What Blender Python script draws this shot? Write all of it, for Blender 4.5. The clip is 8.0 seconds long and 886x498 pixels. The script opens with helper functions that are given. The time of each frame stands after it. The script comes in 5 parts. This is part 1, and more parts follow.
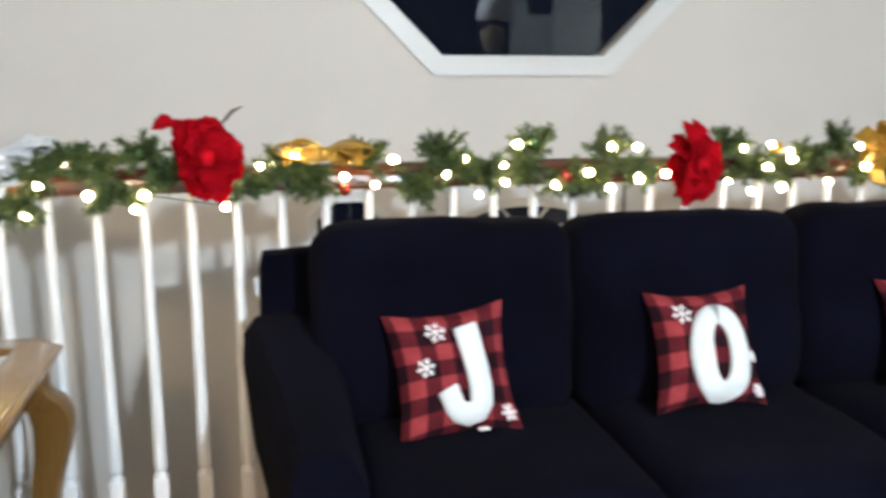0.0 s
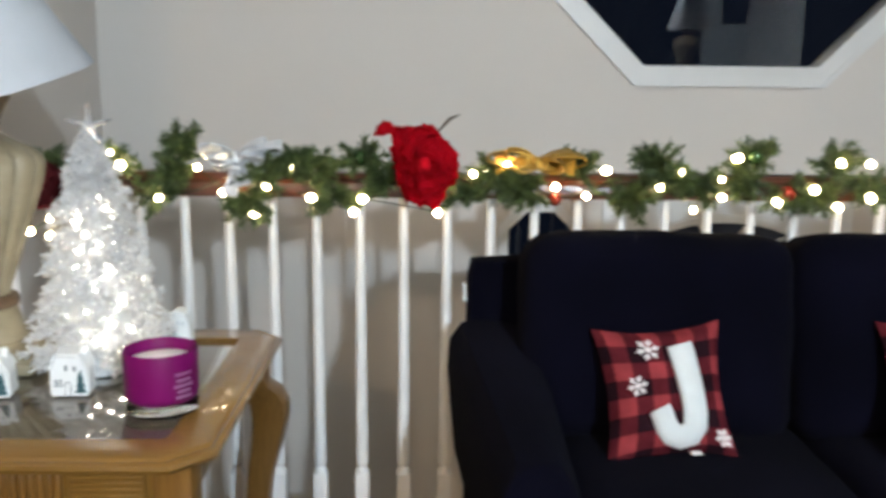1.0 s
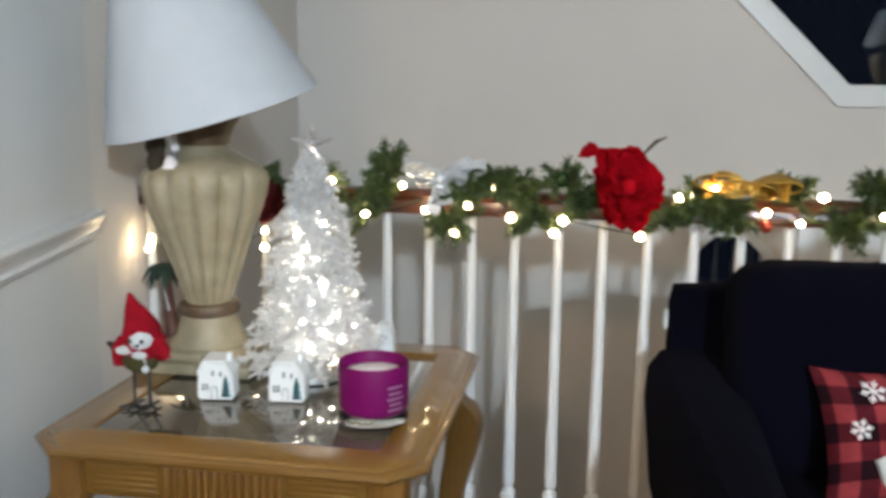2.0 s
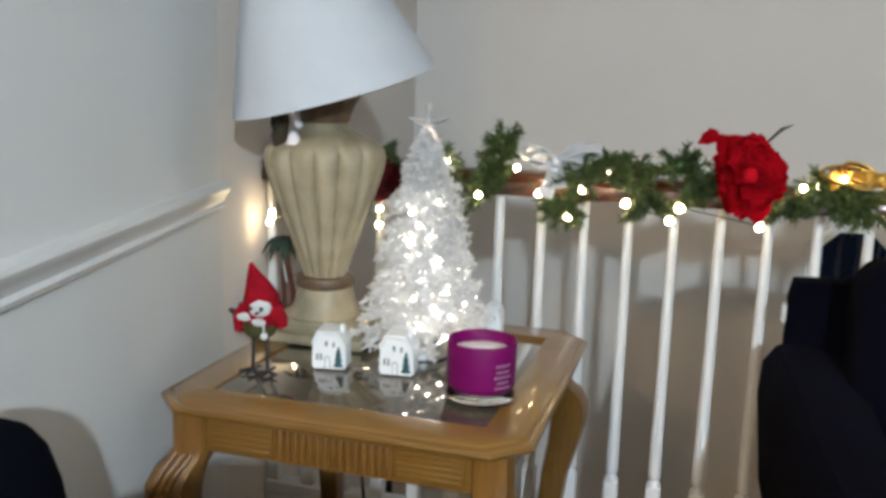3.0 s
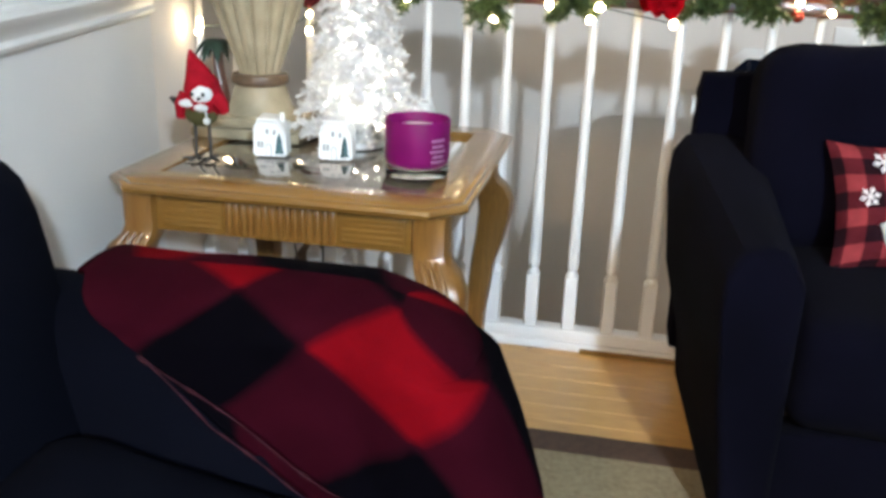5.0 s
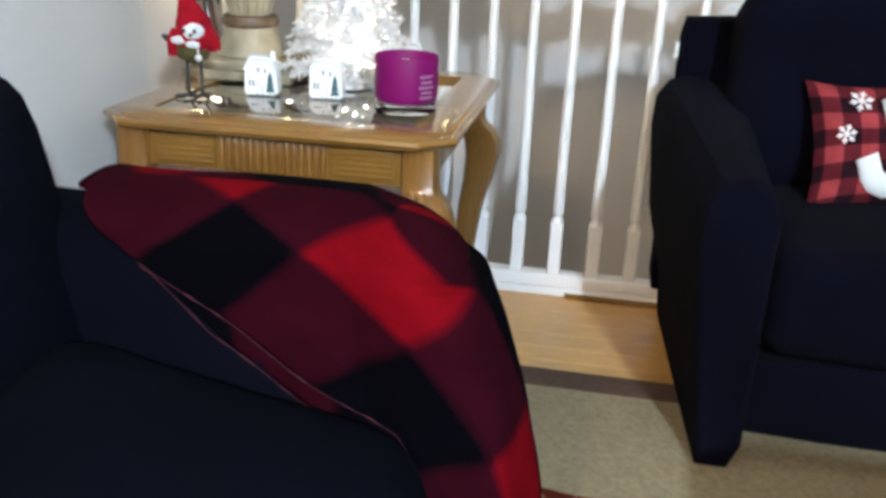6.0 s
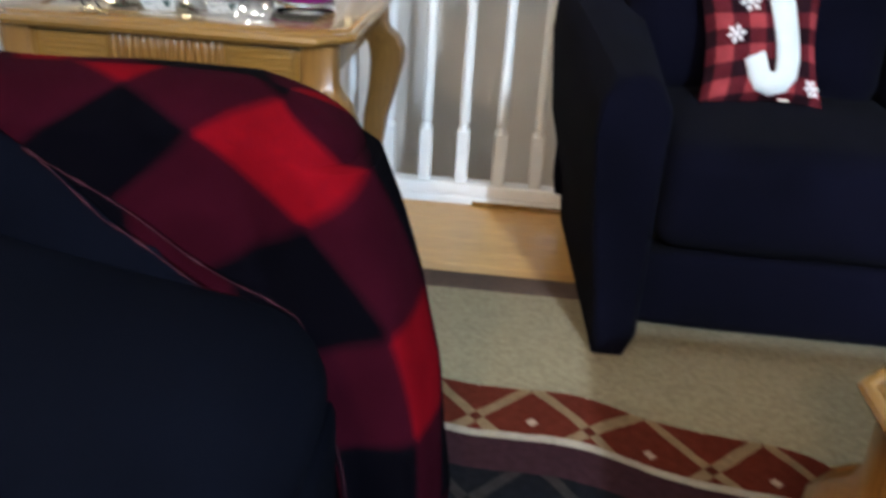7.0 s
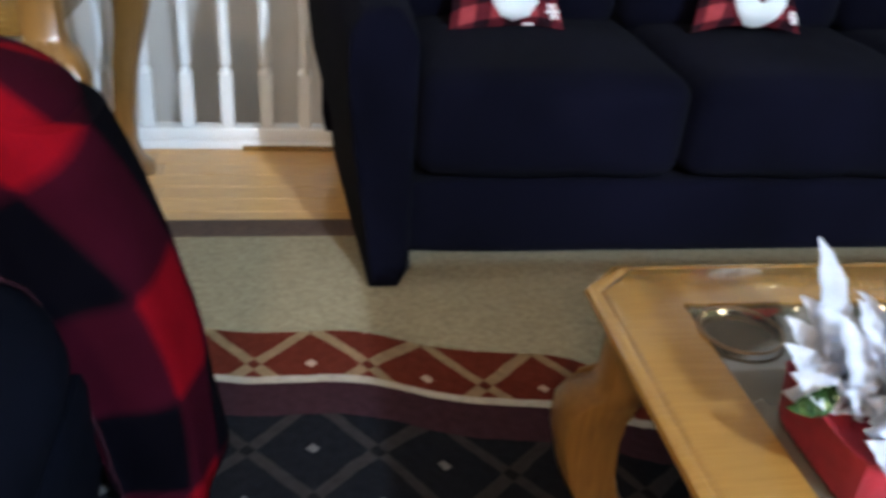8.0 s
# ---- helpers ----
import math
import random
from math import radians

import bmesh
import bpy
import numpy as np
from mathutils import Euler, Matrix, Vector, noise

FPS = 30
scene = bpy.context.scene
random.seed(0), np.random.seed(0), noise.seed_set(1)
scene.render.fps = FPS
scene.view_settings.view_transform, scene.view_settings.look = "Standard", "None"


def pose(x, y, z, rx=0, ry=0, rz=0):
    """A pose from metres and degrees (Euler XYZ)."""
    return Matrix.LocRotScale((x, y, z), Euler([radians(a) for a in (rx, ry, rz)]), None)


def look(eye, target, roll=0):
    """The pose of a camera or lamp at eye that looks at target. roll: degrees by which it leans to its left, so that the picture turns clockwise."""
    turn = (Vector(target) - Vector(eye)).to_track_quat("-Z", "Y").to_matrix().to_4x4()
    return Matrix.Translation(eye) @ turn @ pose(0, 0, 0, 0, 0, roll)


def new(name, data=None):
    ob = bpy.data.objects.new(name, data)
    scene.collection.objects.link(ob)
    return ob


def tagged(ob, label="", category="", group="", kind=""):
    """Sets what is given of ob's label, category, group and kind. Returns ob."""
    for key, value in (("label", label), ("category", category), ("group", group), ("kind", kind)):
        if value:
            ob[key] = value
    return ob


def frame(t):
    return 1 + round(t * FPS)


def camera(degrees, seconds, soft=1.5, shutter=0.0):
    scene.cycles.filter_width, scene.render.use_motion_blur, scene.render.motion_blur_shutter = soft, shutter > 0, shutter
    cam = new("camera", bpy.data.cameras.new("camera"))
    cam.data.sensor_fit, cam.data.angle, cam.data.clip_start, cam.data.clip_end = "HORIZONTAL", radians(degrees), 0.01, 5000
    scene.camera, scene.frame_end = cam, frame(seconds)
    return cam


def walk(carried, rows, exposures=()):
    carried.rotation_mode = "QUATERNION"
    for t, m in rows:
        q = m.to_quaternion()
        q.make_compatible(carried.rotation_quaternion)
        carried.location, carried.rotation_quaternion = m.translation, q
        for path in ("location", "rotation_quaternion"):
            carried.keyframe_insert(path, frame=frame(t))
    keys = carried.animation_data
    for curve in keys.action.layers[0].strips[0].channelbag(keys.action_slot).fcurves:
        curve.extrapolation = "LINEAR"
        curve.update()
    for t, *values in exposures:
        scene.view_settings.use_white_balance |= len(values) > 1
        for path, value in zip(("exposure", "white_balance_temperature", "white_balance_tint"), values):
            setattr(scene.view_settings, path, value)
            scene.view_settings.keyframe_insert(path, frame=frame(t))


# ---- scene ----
cam = camera(53.4, 8.0, soft=3.3, shutter=0.5)

PATH = [
    (0, (-0.003, 0.07, 1.187), (0.409, 1.985, 0.784), 0.2),
    (0.5, (-0.053, 0.068, 1.193), (0.161, 2.018, 0.802), 0.3),
    (1, (-0.087, 0.09, 1.185), (-0.057, 2.053, 0.801), 0.6),
    (1.5, (-0.134, 0.095, 1.186), (-0.283, 2.054, 0.811), 0.4),
    (2, (-0.178, 0.09, 1.193), (-0.507, 2.031, 0.842), 0.7),
    (3.5, (-0.182, 0.057, 1.161), (-0.781, 1.918, 0.738), 1.6),
    (4, (-0.179, 0.024, 1.107), (-0.739, 1.878, 0.609), 1.6),
    (4.5, (-0.18, -0.025, 1.076), (-0.584, 1.838, 0.473), 1.3),
    (6, (-0.167, -0.133, 0.995), (-0.487, 1.704, 0.273), 2.4),
    (6.5, (-0.155, -0.154, 0.975), (-0.397, 1.671, 0.193), 2.8),
    (7, (-0.128, -0.171, 0.947), (-0.253, 1.633, 0.092), 3.7),
    (7.5, (-0.092, -0.178, 0.941), (-0.019, 1.582, -0.007), 4.5),
    (8, (-0.049, -0.167, 0.956), (0.26, 1.561, -0.002), 4.3),
]
walk(cam, [(t, look(eye, target, roll)) for t, eye, target, roll in PATH],
     exposures=[(0.0, 0.10, 6500, 10), (0.5, -0.12, 6500, 10), (1.0, -0.34, 6500, 10), (1.5, -0.42, 6500, 10), (2.0, -0.48, 6500, 10), (3.5, -0.50, 6500, 10), (4.0, -0.36, 6500, 10),
                (4.5, -0.08, 6450, 10), (6.0, 0.08, 6150, 10), (7.0, 0.08, 6000, 10), (8.0, 0.02, 5900, 10)])

# ---- world and lights ----
world = bpy.data.worlds.new("night")
scene.world = world
world.use_nodes = True
world.node_tree.nodes["Background"].inputs[0].default_value = (0.004, 0.006, 0.012, 1)
world.node_tree.nodes["Background"].inputs[1].default_value = 1.0
LAMP_AT = (0.955, -1.9, 1.91)     # globe of the tall floor lamp behind the camera
LAMP_GLOW = 6900.0
FILL_AT = (-0.9, -2.9, 2.62)     # added warm fill, unseen, up at the ceiling further left
FILL_GLOW = 500.0
BULB_GLOW = 58.0
TREE_GLOW = 235.0


# ---- materials ----
def mat(name, base, rough=0.6, metal=0.0, var=0.25, scale=12.0, bump=0.15, bscale=60.0, second=None, coat=0.0,
        emit=0.0, glow=None, sheen=0.0, trans=0.0, island=0.0, stretch=(1, 1, 1), spec=0.5, bdist=0.004, objrand=False):
    m = bpy.data.materials.new(name)
    m.use_nodes = True
    nt = m.node_tree
    b = nt.nodes["Principled BSDF"]
    b.inputs["Roughness"].default_value = rough
    b.inputs["Metallic"].default_value = metal
    b.inputs["Coat Weight"].default_value = coat
    b.inputs["Sheen Weight"].default_value = sheen
    b.inputs["Transmission Weight"].default_value = trans
    b.inputs["Specular IOR Level"].default_value = spec
    co = nt.nodes.new("ShaderNodeTexCoord")
    mp = nt.nodes.new("ShaderNodeMapping")
    mp.inputs["Scale"].default_value = stretch
    nt.links.new(co.outputs["Object"], mp.inputs["Vector"])
    n1 = nt.nodes.new("ShaderNodeTexNoise")
    n1.inputs["Scale"].default_value = scale
    n1.inputs["Detail"].default_value = 6
    nt.links.new(mp.outputs[0], n1.inputs["Vector"])
    ramp = nt.nodes.new("ShaderNodeValToRGB")
    ramp.color_ramp.elements[0].position, ramp.color_ramp.elements[1].position = 0.3, 0.7
    c2 = second or tuple(c * (1 - var) for c in base)
    ramp.color_ramp.elements[0].color = (*c2, 1)
    ramp.color_ramp.elements[1].color = (*base, 1)
    nt.links.new(n1.outputs["Fac"], ramp.inputs[0])
    col = ramp.outputs[0]
    if island:
        g = nt.nodes.new("ShaderNodeObjectInfo" if objrand else "ShaderNodeNewGeometry")
        hsv = nt.nodes.new("ShaderNodeHueSaturation")
        mr = nt.nodes.new("ShaderNodeMapRange")
        mr.inputs["To Min"].default_value, mr.inputs["To Max"].default_value = 1 - island, 1 + island
        nt.links.new(g.outputs["Random" if objrand else "Random Per Island"], mr.inputs["Value"])
        nt.links.new(mr.outputs[0], hsv.inputs["Value"])
        nt.links.new(col, hsv.inputs["Color"])
        col = hsv.outputs[0]
    nt.links.new(col, b.inputs["Base Color"])
    if bump:
        n2 = nt.nodes.new("ShaderNodeTexNoise")
        n2.inputs["Scale"].default_value = bscale
        n2.inputs["Detail"].default_value = 4
        nt.links.new(mp.outputs[0], n2.inputs["Vector"])
        bp = nt.nodes.new("ShaderNodeBump")
        bp.inputs["Strength"].default_value = bump
        bp.inputs["Distance"].default_value = bdist
        nt.links.new(n2.outputs["Fac"], bp.inputs["Height"])
        nt.links.new(bp.outputs[0], b.inputs["Normal"])
    if emit:
        b.inputs["Emission Strength"].default_value = emit
        b.inputs["Emission Color"].default_value = (*(glow or base), 1)
    return m


def see_through(m, share):
    """Lets light through thin needles and leaves."""
    nt = m.node_tree
    b, out = nt.nodes["Principled BSDF"], nt.nodes["Material Output"]
    tr = nt.nodes.new("ShaderNodeBsdfTranslucent")
    tr.inputs[0].default_value = b.inputs["Base Color"].default_value
    for l in b.inputs["Base Color"].links:
        nt.links.new(l.from_socket, tr.inputs[0])
    mx = nt.nodes.new("ShaderNodeMixShader")
    mx.inputs[0].default_value = share
    nt.links.new(b.outputs[0], mx.inputs[1]); nt.links.new(tr.outputs[0], mx.inputs[2])
    nt.links.new(mx.outputs[0], out.inputs[0])


def check_mat(name, red, mid, dark, size, rough=0.95, sheen=0.0, nap=25, edge=0.015):
    """Buffalo check woven on the cloth's own uv, in metres."""
    m = mat(name, red, rough=rough, bump=0.5, bscale=700, sheen=sheen, spec=0.02)
    nt = m.node_tree
    b = nt.nodes["Principled BSDF"]
    uv = nt.nodes.new("ShaderNodeUVMap")
    sep = nt.nodes.new("ShaderNodeSeparateXYZ")
    nt.links.new(uv.outputs[0], sep.inputs[0])
    wob = nt.nodes.new("ShaderNodeTexNoise")
    wob.inputs["Scale"].default_value = 160
    nt.links.new(uv.outputs[0], wob.inputs["Vector"])
    halves = []
    for k in (0, 1):
        d = nt.nodes.new("ShaderNodeMath"); d.operation = "MULTIPLY_ADD"
        d.inputs[1].default_value = 0.5 / size
        nt.links.new(sep.outputs[k], d.inputs[0])
        w = nt.nodes.new("ShaderNodeMath"); w.operation = "MULTIPLY"; w.inputs[1].default_value = 0.0015 / size
        nt.links.new(wob.outputs["Fac"], w.inputs[0])
        nt.links.new(w.outputs[0], d.inputs[2])
        f = nt.nodes.new("ShaderNodeMath"); f.operation = "PINGPONG"; f.inputs[1].default_value = 0.5
        nt.links.new(d.outputs[0], f.inputs[0])
        g = nt.nodes.new("ShaderNodeMapRange")
        g.inputs["From Min"].default_value, g.inputs["From Max"].default_value = 0.25 - edge, 0.25 + edge
        nt.links.new(f.outputs[0], g.inputs["Value"])
        halves.append(g)
    s = nt.nodes.new("ShaderNodeMath"); s.operation = "ADD"
    nt.links.new(halves[0].outputs[0], s.inputs[0]); nt.links.new(halves[1].outputs[0], s.inputs[1])
    h = nt.nodes.new("ShaderNodeMath"); h.operation = "MULTIPLY"; h.inputs[1].default_value = 0.5
    nt.links.new(s.outputs[0], h.inputs[0])
    r = nt.nodes.new("ShaderNodeValToRGB")
    r.color_ramp.elements[0].color = (*dark, 1)
    r.color_ramp.elements[1].color = (*red, 1)
    e = r.color_ramp.elements.new(0.5); e.color = (*mid, 1)
    nt.links.new(h.outputs[0], r.inputs[0])
    mix = nt.nodes.new("ShaderNodeMix"); mix.data_type = "RGBA"; mix.blend_type = "MULTIPLY"
    n = nt.nodes.new("ShaderNodeTexNoise"); n.inputs["Scale"].default_value = nap; n.inputs["Detail"].default_value = 8
    nt.links.new(uv.outputs[0], n.inputs["Vector"])
    rr = nt.nodes.new("ShaderNodeValToRGB")
    rr.color_ramp.elements[0].color, rr.color_ramp.elements[0].position = (0.55, 0.55, 0.55, 1), 0.35
    rr.color_ramp.elements[1].position = 0.65
    nt.links.new(n.outputs["Fac"], rr.inputs[0])
    mix.inputs[0].default_value = 0.6
    nt.links.new(r.outputs[0], mix.inputs[6]); nt.links.new(rr.outputs[0], mix.inputs[7])
    nt.links.new(mix.outputs[2], b.inputs["Base Color"])
    return m


def wood_mat(name, light, dark, stretch, rough=0.35, coat=0.3, ring=9.0, objrand=False):
    """Straight-grained lacquered wood: long noise plus a wavy ring figure."""
    m = mat(name, light, rough=rough, coat=coat, second=dark, scale=ring, bump=0.08, bscale=40, stretch=stretch, island=0.16, objrand=objrand)
    return m


M_white_wall = mat("white_wall_paint", (0.72, 0.715, 0.70), 0.75, var=0.05, scale=1.6, bump=0.12, bscale=220)
M_wall = mat("beige_wall_paint", (0.69, 0.640, 0.590), 0.75, var=0.05, scale=1.6, bump=0.12, bscale=220)
M_trim = mat("trim_paint", (0.73, 0.72, 0.70), 0.4, var=0.06, scale=5, bump=0.05, bscale=90)
M_baluster = mat("baluster_paint", (0.72, 0.715, 0.71), 0.35, var=0.08, scale=9, bump=0.08, bscale=70)
# tan chosen for an unseen wall, to warm and dim the bounced light
M_tan = mat("tan_bounce_wall", (0.40, 0.30, 0.20), 0.8, var=0.06, scale=1.4, bump=0.12, bscale=220)
M_greywall = mat("grey_wall_paint", (0.36, 0.385, 0.40), 0.8, var=0.06, scale=1.4, bump=0.12, bscale=220)
M_crimson = mat("crimson_paper", (0.26, 0.005, 0.014), 0.7, second=(0.15, 0.003, 0.008), scale=30, bump=0.3, bscale=120)
M_darkred = mat("dark_red_felt", (0.13, 0.004, 0.008), 0.9)
# out of view; cream is put in so that the bounce warms the shadows
M_ceil = mat("ceiling_bounce_cream", (0.66, 0.60, 0.51), 0.9, var=0.05, scale=2, bump=0.4, bscale=140)
M_oak = wood_mat("golden_oak", (0.188, 0.096, 0.021), (0.158, 0.076, 0.0155), (1.4, 20, 20), rough=0.22, coat=0.55)
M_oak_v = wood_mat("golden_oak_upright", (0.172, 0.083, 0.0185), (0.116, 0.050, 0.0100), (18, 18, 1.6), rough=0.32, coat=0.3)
M_plank = wood_mat("floor_oak", (0.53, 0.295, 0.088), (0.36, 0.185, 0.048), (1.5, 26, 10), rough=0.32, objrand=True)
M_rail = wood_mat("dark_rail", (0.095, 0.028, 0.012), (0.045, 0.013, 0.007), (1.2, 18, 18), rough=0.3)
M_carpet = mat("beige_carpet", (0.325, 0.258, 0.155), 0.95, second=(0.225, 0.174, 0.100), scale=80, bump=0.9, bscale=260, sheen=0.05, spec=0.05, bdist=0.01)
M_carpet_edge = mat("binding_and_shade", (0.075, 0.038, 0.022), 0.9, var=0.4, scale=80, bump=0.6, bscale=400)
M_sofa = mat("navy_upholstery", (0.0030, 0.0029, 0.0080), 0.95, second=(0.0012, 0.0012, 0.0032), scale=4.2, bump=0.5, bscale=900, sheen=0.006, spec=0.03)
M_chair = mat("charcoal_navy_cloth", (0.0023, 0.0029, 0.0064), 0.95, second=(0.0013, 0.0016, 0.0037), scale=6, bump=0.5, bscale=900, sheen=0.0, spec=0.03)
M_black = mat("black_wood", (0.010, 0.008, 0.007), 0.5)
M_white_felt = mat("white_felt", (0.60, 0.635, 0.64), 0.95, var=0.06, scale=40, bump=0.7, bscale=500, sheen=0.3)
M_flake = mat("snowflake_stitching", (0.74, 0.70, 0.70), 0.9, var=0.15, scale=200)
M_check = check_mat("pillow_check", (0.265, 0.040, 0.046), (0.085, 0.012, 0.017), (0.016, 0.006, 0.009), 0.036)
M_plaid = check_mat("fleece_check", (0.135, 0.0016, 0.0050), (0.0215, 0.0016, 0.0052), (0.0012, 0.0010, 0.0022), 0.142, nap=11, edge=0.03)
M_needle = mat("pine_needles", (0.105, 0.135, 0.035), 0.5, second=(0.022, 0.045, 0.016), scale=14, bump=0, island=0.5)
M_needle_d = mat("pine_twigs", (0.05, 0.03, 0.015), 0.8)
M_white_tree = mat("white_tinsel_needles", (0.87, 0.87, 0.87), 0.6, var=0.04, scale=30, bump=0, island=0.08)
see_through(M_white_tree, 0.6)
M_silver = mat("silver_tinsel", (0.78, 0.80, 0.84), 0.25, metal=0.85, var=0.2, scale=40, bump=0.5, bscale=150)
M_gold = mat("gold_mesh_ribbon", (0.62, 0.36, 0.06), 0.35, metal=0.6, var=0.35, scale=60, bump=0.6, bscale=260)
M_red = mat("red_velvet", (0.52, 0.0025, 0.012), 0.9, second=(0.36, 0.002, 0.008), scale=28, bump=0.6, bscale=160, spec=0.1)
M_hood = mat("red_felt", (0.31, 0.006, 0.016), 0.95, second=(0.21, 0.004, 0.011), scale=50, bump=0.7, bscale=400, spec=0.1)
M_olive = mat("olive_felt", (0.075, 0.070, 0.028), 0.95, bump=0.7, bscale=400, spec=0.1)
M_palm = mat("dark_green_leaf", (0.016, 0.040, 0.022), 0.6, var=0.4, scale=40, bump=0.3, bscale=120)
M_sheer = mat("sheer_silver_ribbon", (0.74, 0.76, 0.79), 0.4, metal=0.25, var=0.2, scale=60, bump=0.6, bscale=220)
M_bulb = mat("warm_bulb", (1, 0.85, 0.55), 0.3, emit=BULB_GLOW, glow=(1.0, 0.78, 0.46), bump=0)
M_tbulb = mat("tree_bulb", (1, 0.9, 0.7), 0.3, emit=TREE_GLOW, glow=(1.0, 0.89, 0.72), bump=0)
M_wire = mat("green_wire", (0.01, 0.03, 0.012), 0.5)
M_glass = mat("window_glass", (1, 1, 1), 0.0, trans=1.0, bump=0, var=0)
M_tint = mat("table_glass", (0.075, 0.060, 0.042), 0.085, bump=0, var=0.1, coat=1.0, spec=0.8)
M_clear = mat("clear_glass", (1, 1, 1), 0.02, trans=1.0, bump=0, var=0)
M_globe = mat("lamp_globe", (1, 1, 1), 0.4, emit=LAMP_GLOW, glow=(0.735, 0.905, 1.06), bump=0)
M_flush = mat("fill_light_glow", (1, 1, 1), 0.4, emit=FILL_GLOW, glow=(1.0, 0.72, 0.45), bump=0)
M_shade = mat("linen_shade", (0.46, 0.485, 0.52), 0.9, var=0.05, scale=20, bump=0.4, bscale=500, trans=0.0)
M_urn = mat("antiqued_ceramic", (0.36, 0.30, 0.20), 0.5, second=(0.22, 0.18, 0.11), scale=16, bump=0.3, bscale=70)
M_urn_d = mat("bronze_trim", (0.14, 0.082, 0.040), 0.5, second=(0.06, 0.035, 0.02), scale=30)
M_purple = mat("magenta_glass", (0.15, 0.003, 0.085), 0.5, spec=0.15, coat=0.0, var=0.15, scale=10, bump=0)
M_wax = mat("white_wax", (0.80, 0.74, 0.74), 0.5, var=0.1, scale=20)
M_house = mat("white_ceramic", (0.78, 0.80, 0.80), 0.25, var=0.06, scale=30, coat=0.4)
M_teal = mat("dark_teal_glaze", (0.015, 0.07, 0.08), 0.3, coat=0.4)
M_grey = mat("grey_glaze_line", (0.25, 0.28, 0.30), 0.4)
M_blackwire = mat("black_wire", (0.012, 0.012, 0.012), 0.5)
M_brown = mat("brown_plush", (0.045, 0.03, 0.016), 0.9, bump=0.6, bscale=300)
M_curtain = mat("dark_curtain", (0.012, 0.012, 0.016), 0.9)
# lighter than bare night: the panes' reflection is put into the base colour
M_night = mat("night_glass_with_reflection", (0.050, 0.062, 0.095), 0.08, var=0.3, scale=6, bump=0)
M_orn_g = mat("green_bauble", (0.05, 0.11, 0.03), 0.2, metal=0.5, coat=0.5)
M_orn_r = mat("copper_bauble", (0.45, 0.06, 0.03), 0.25, metal=0.6)
M_glitter = mat("white_glitter", (0.74, 0.76, 0.82), 0.22, metal=0.0, var=0.10, scale=160, bump=0.5, bscale=300, coat=0.6)
see_through(M_glitter, 0.45)
M_hem = mat("fleece_hem_lit_edge", (0.040, 0.013, 0.019), 0.95, spec=0.03, var=0.4, scale=60, bump=0.5, bscale=400)
M_label = mat("white_print", (0.42, 0.22, 0.36), 0.6)
M_cable = mat("dark_cable", (0.03, 0.03, 0.03), 0.5)


# ---- mesh helpers ----
def link_mesh(name, bm, material, smooth=True):
    me = bpy.data.meshes.new(name)
    bm.to_mesh(me)
    bm.free()
    for x in (material if isinstance(material, (list, tuple)) else [material]):
        me.materials.append(x)
    if smooth:
        me.polygons.foreach_set("use_smooth", [True] * len(me.polygons))
        me.set_sharp_from_angle(angle=radians(38))
    return new(name, me)


def part(name, bm, material, parent, label="", smooth=True):
    ob = link_mesh(name, bm, material, smooth)
    ob.parent = parent
    if label:
        tagged(ob, label)
    return ob


def single(name, bm, material, label, category, group="", kind="", smooth=True):
    return tagged(link_mesh(name, bm, material, smooth), label, category, group, kind)


def thing(name, label, category, at=(0, 0, 0), group="", kind=""):
    e = new(name)
    e.location = at
    return tagged(e, label, category, group, kind)


def box(bm, c, s, bevel=0.0, m=None, seg=2):
    r = bmesh.ops.create_cube(bm, size=1, matrix=(m or Matrix()) @ Matrix.Translation(c) @ Matrix.Diagonal((*s, 1)))
    if bevel:
        es = list({e for v in r["verts"] for e in v.link_edges})
        bmesh.ops.bevel(bm, geom=es, offset=bevel, segments=seg, profile=0.5, affect="EDGES")
    return bm


def lathe(bm, prof, n=32, c=(0, 0, 0), m=None, rfun=None):
    m = m or Matrix()
    rows = []
    for r, z in prof:
        row = []
        for i in range(n):
            a = 2 * math.pi * i / n
            rr = r * (rfun(a, z) if rfun else 1)
            row.append(bm.verts.new(m @ Vector((c[0] + rr * math.cos(a), c[1] + rr * math.sin(a), c[2] + z))))
        rows.append(row)
    for a, b in zip(rows, rows[1:]):
        for i in range(n):
            bm.faces.new((a[i], a[(i + 1) % n], b[(i + 1) % n], b[i]))
    for row, flip in ((rows[0], True), (rows[-1], False)):
        bm.faces.new(row[::-1] if flip else row)
    return bm


def tube(bm, pts, radii, n=8, flat=1.0, up=(0, 0, 1)):
    """A swept tube through pts; radii one number or one each; flat squeezes it along its second axis."""
    pts = [Vector(p) for p in pts]
    if not isinstance(radii, (list, tuple)):
        radii = [radii] * len(pts)
    rows = []
    for i, p in enumerate(pts):
        d = (pts[min(i + 1, len(pts) - 1)] - pts[max(i - 1, 0)]).normalized()
        s = d.cross(Vector(up))
        if s.length < 1e-4:
            s = d.cross(Vector((1, 0, 0)))
        s.normalize()
        w = s.cross(d)
        rows.append([bm.verts.new(p + radii[i] * (math.cos(2 * math.pi * k / n) * s + flat * math.sin(2 * math.pi * k / n) * w)) for k in range(n)])
    for a, b in zip(rows, rows[1:]):
        for k in range(n):
            bm.faces.new((a[k], a[(k + 1) % n], b[(k + 1) % n], b[k]))
    bm.faces.new(rows[0][::-1]); bm.faces.new(rows[-1])
    bmesh.ops.recalc_face_normals(bm, faces=bm.faces[:])
    return bm


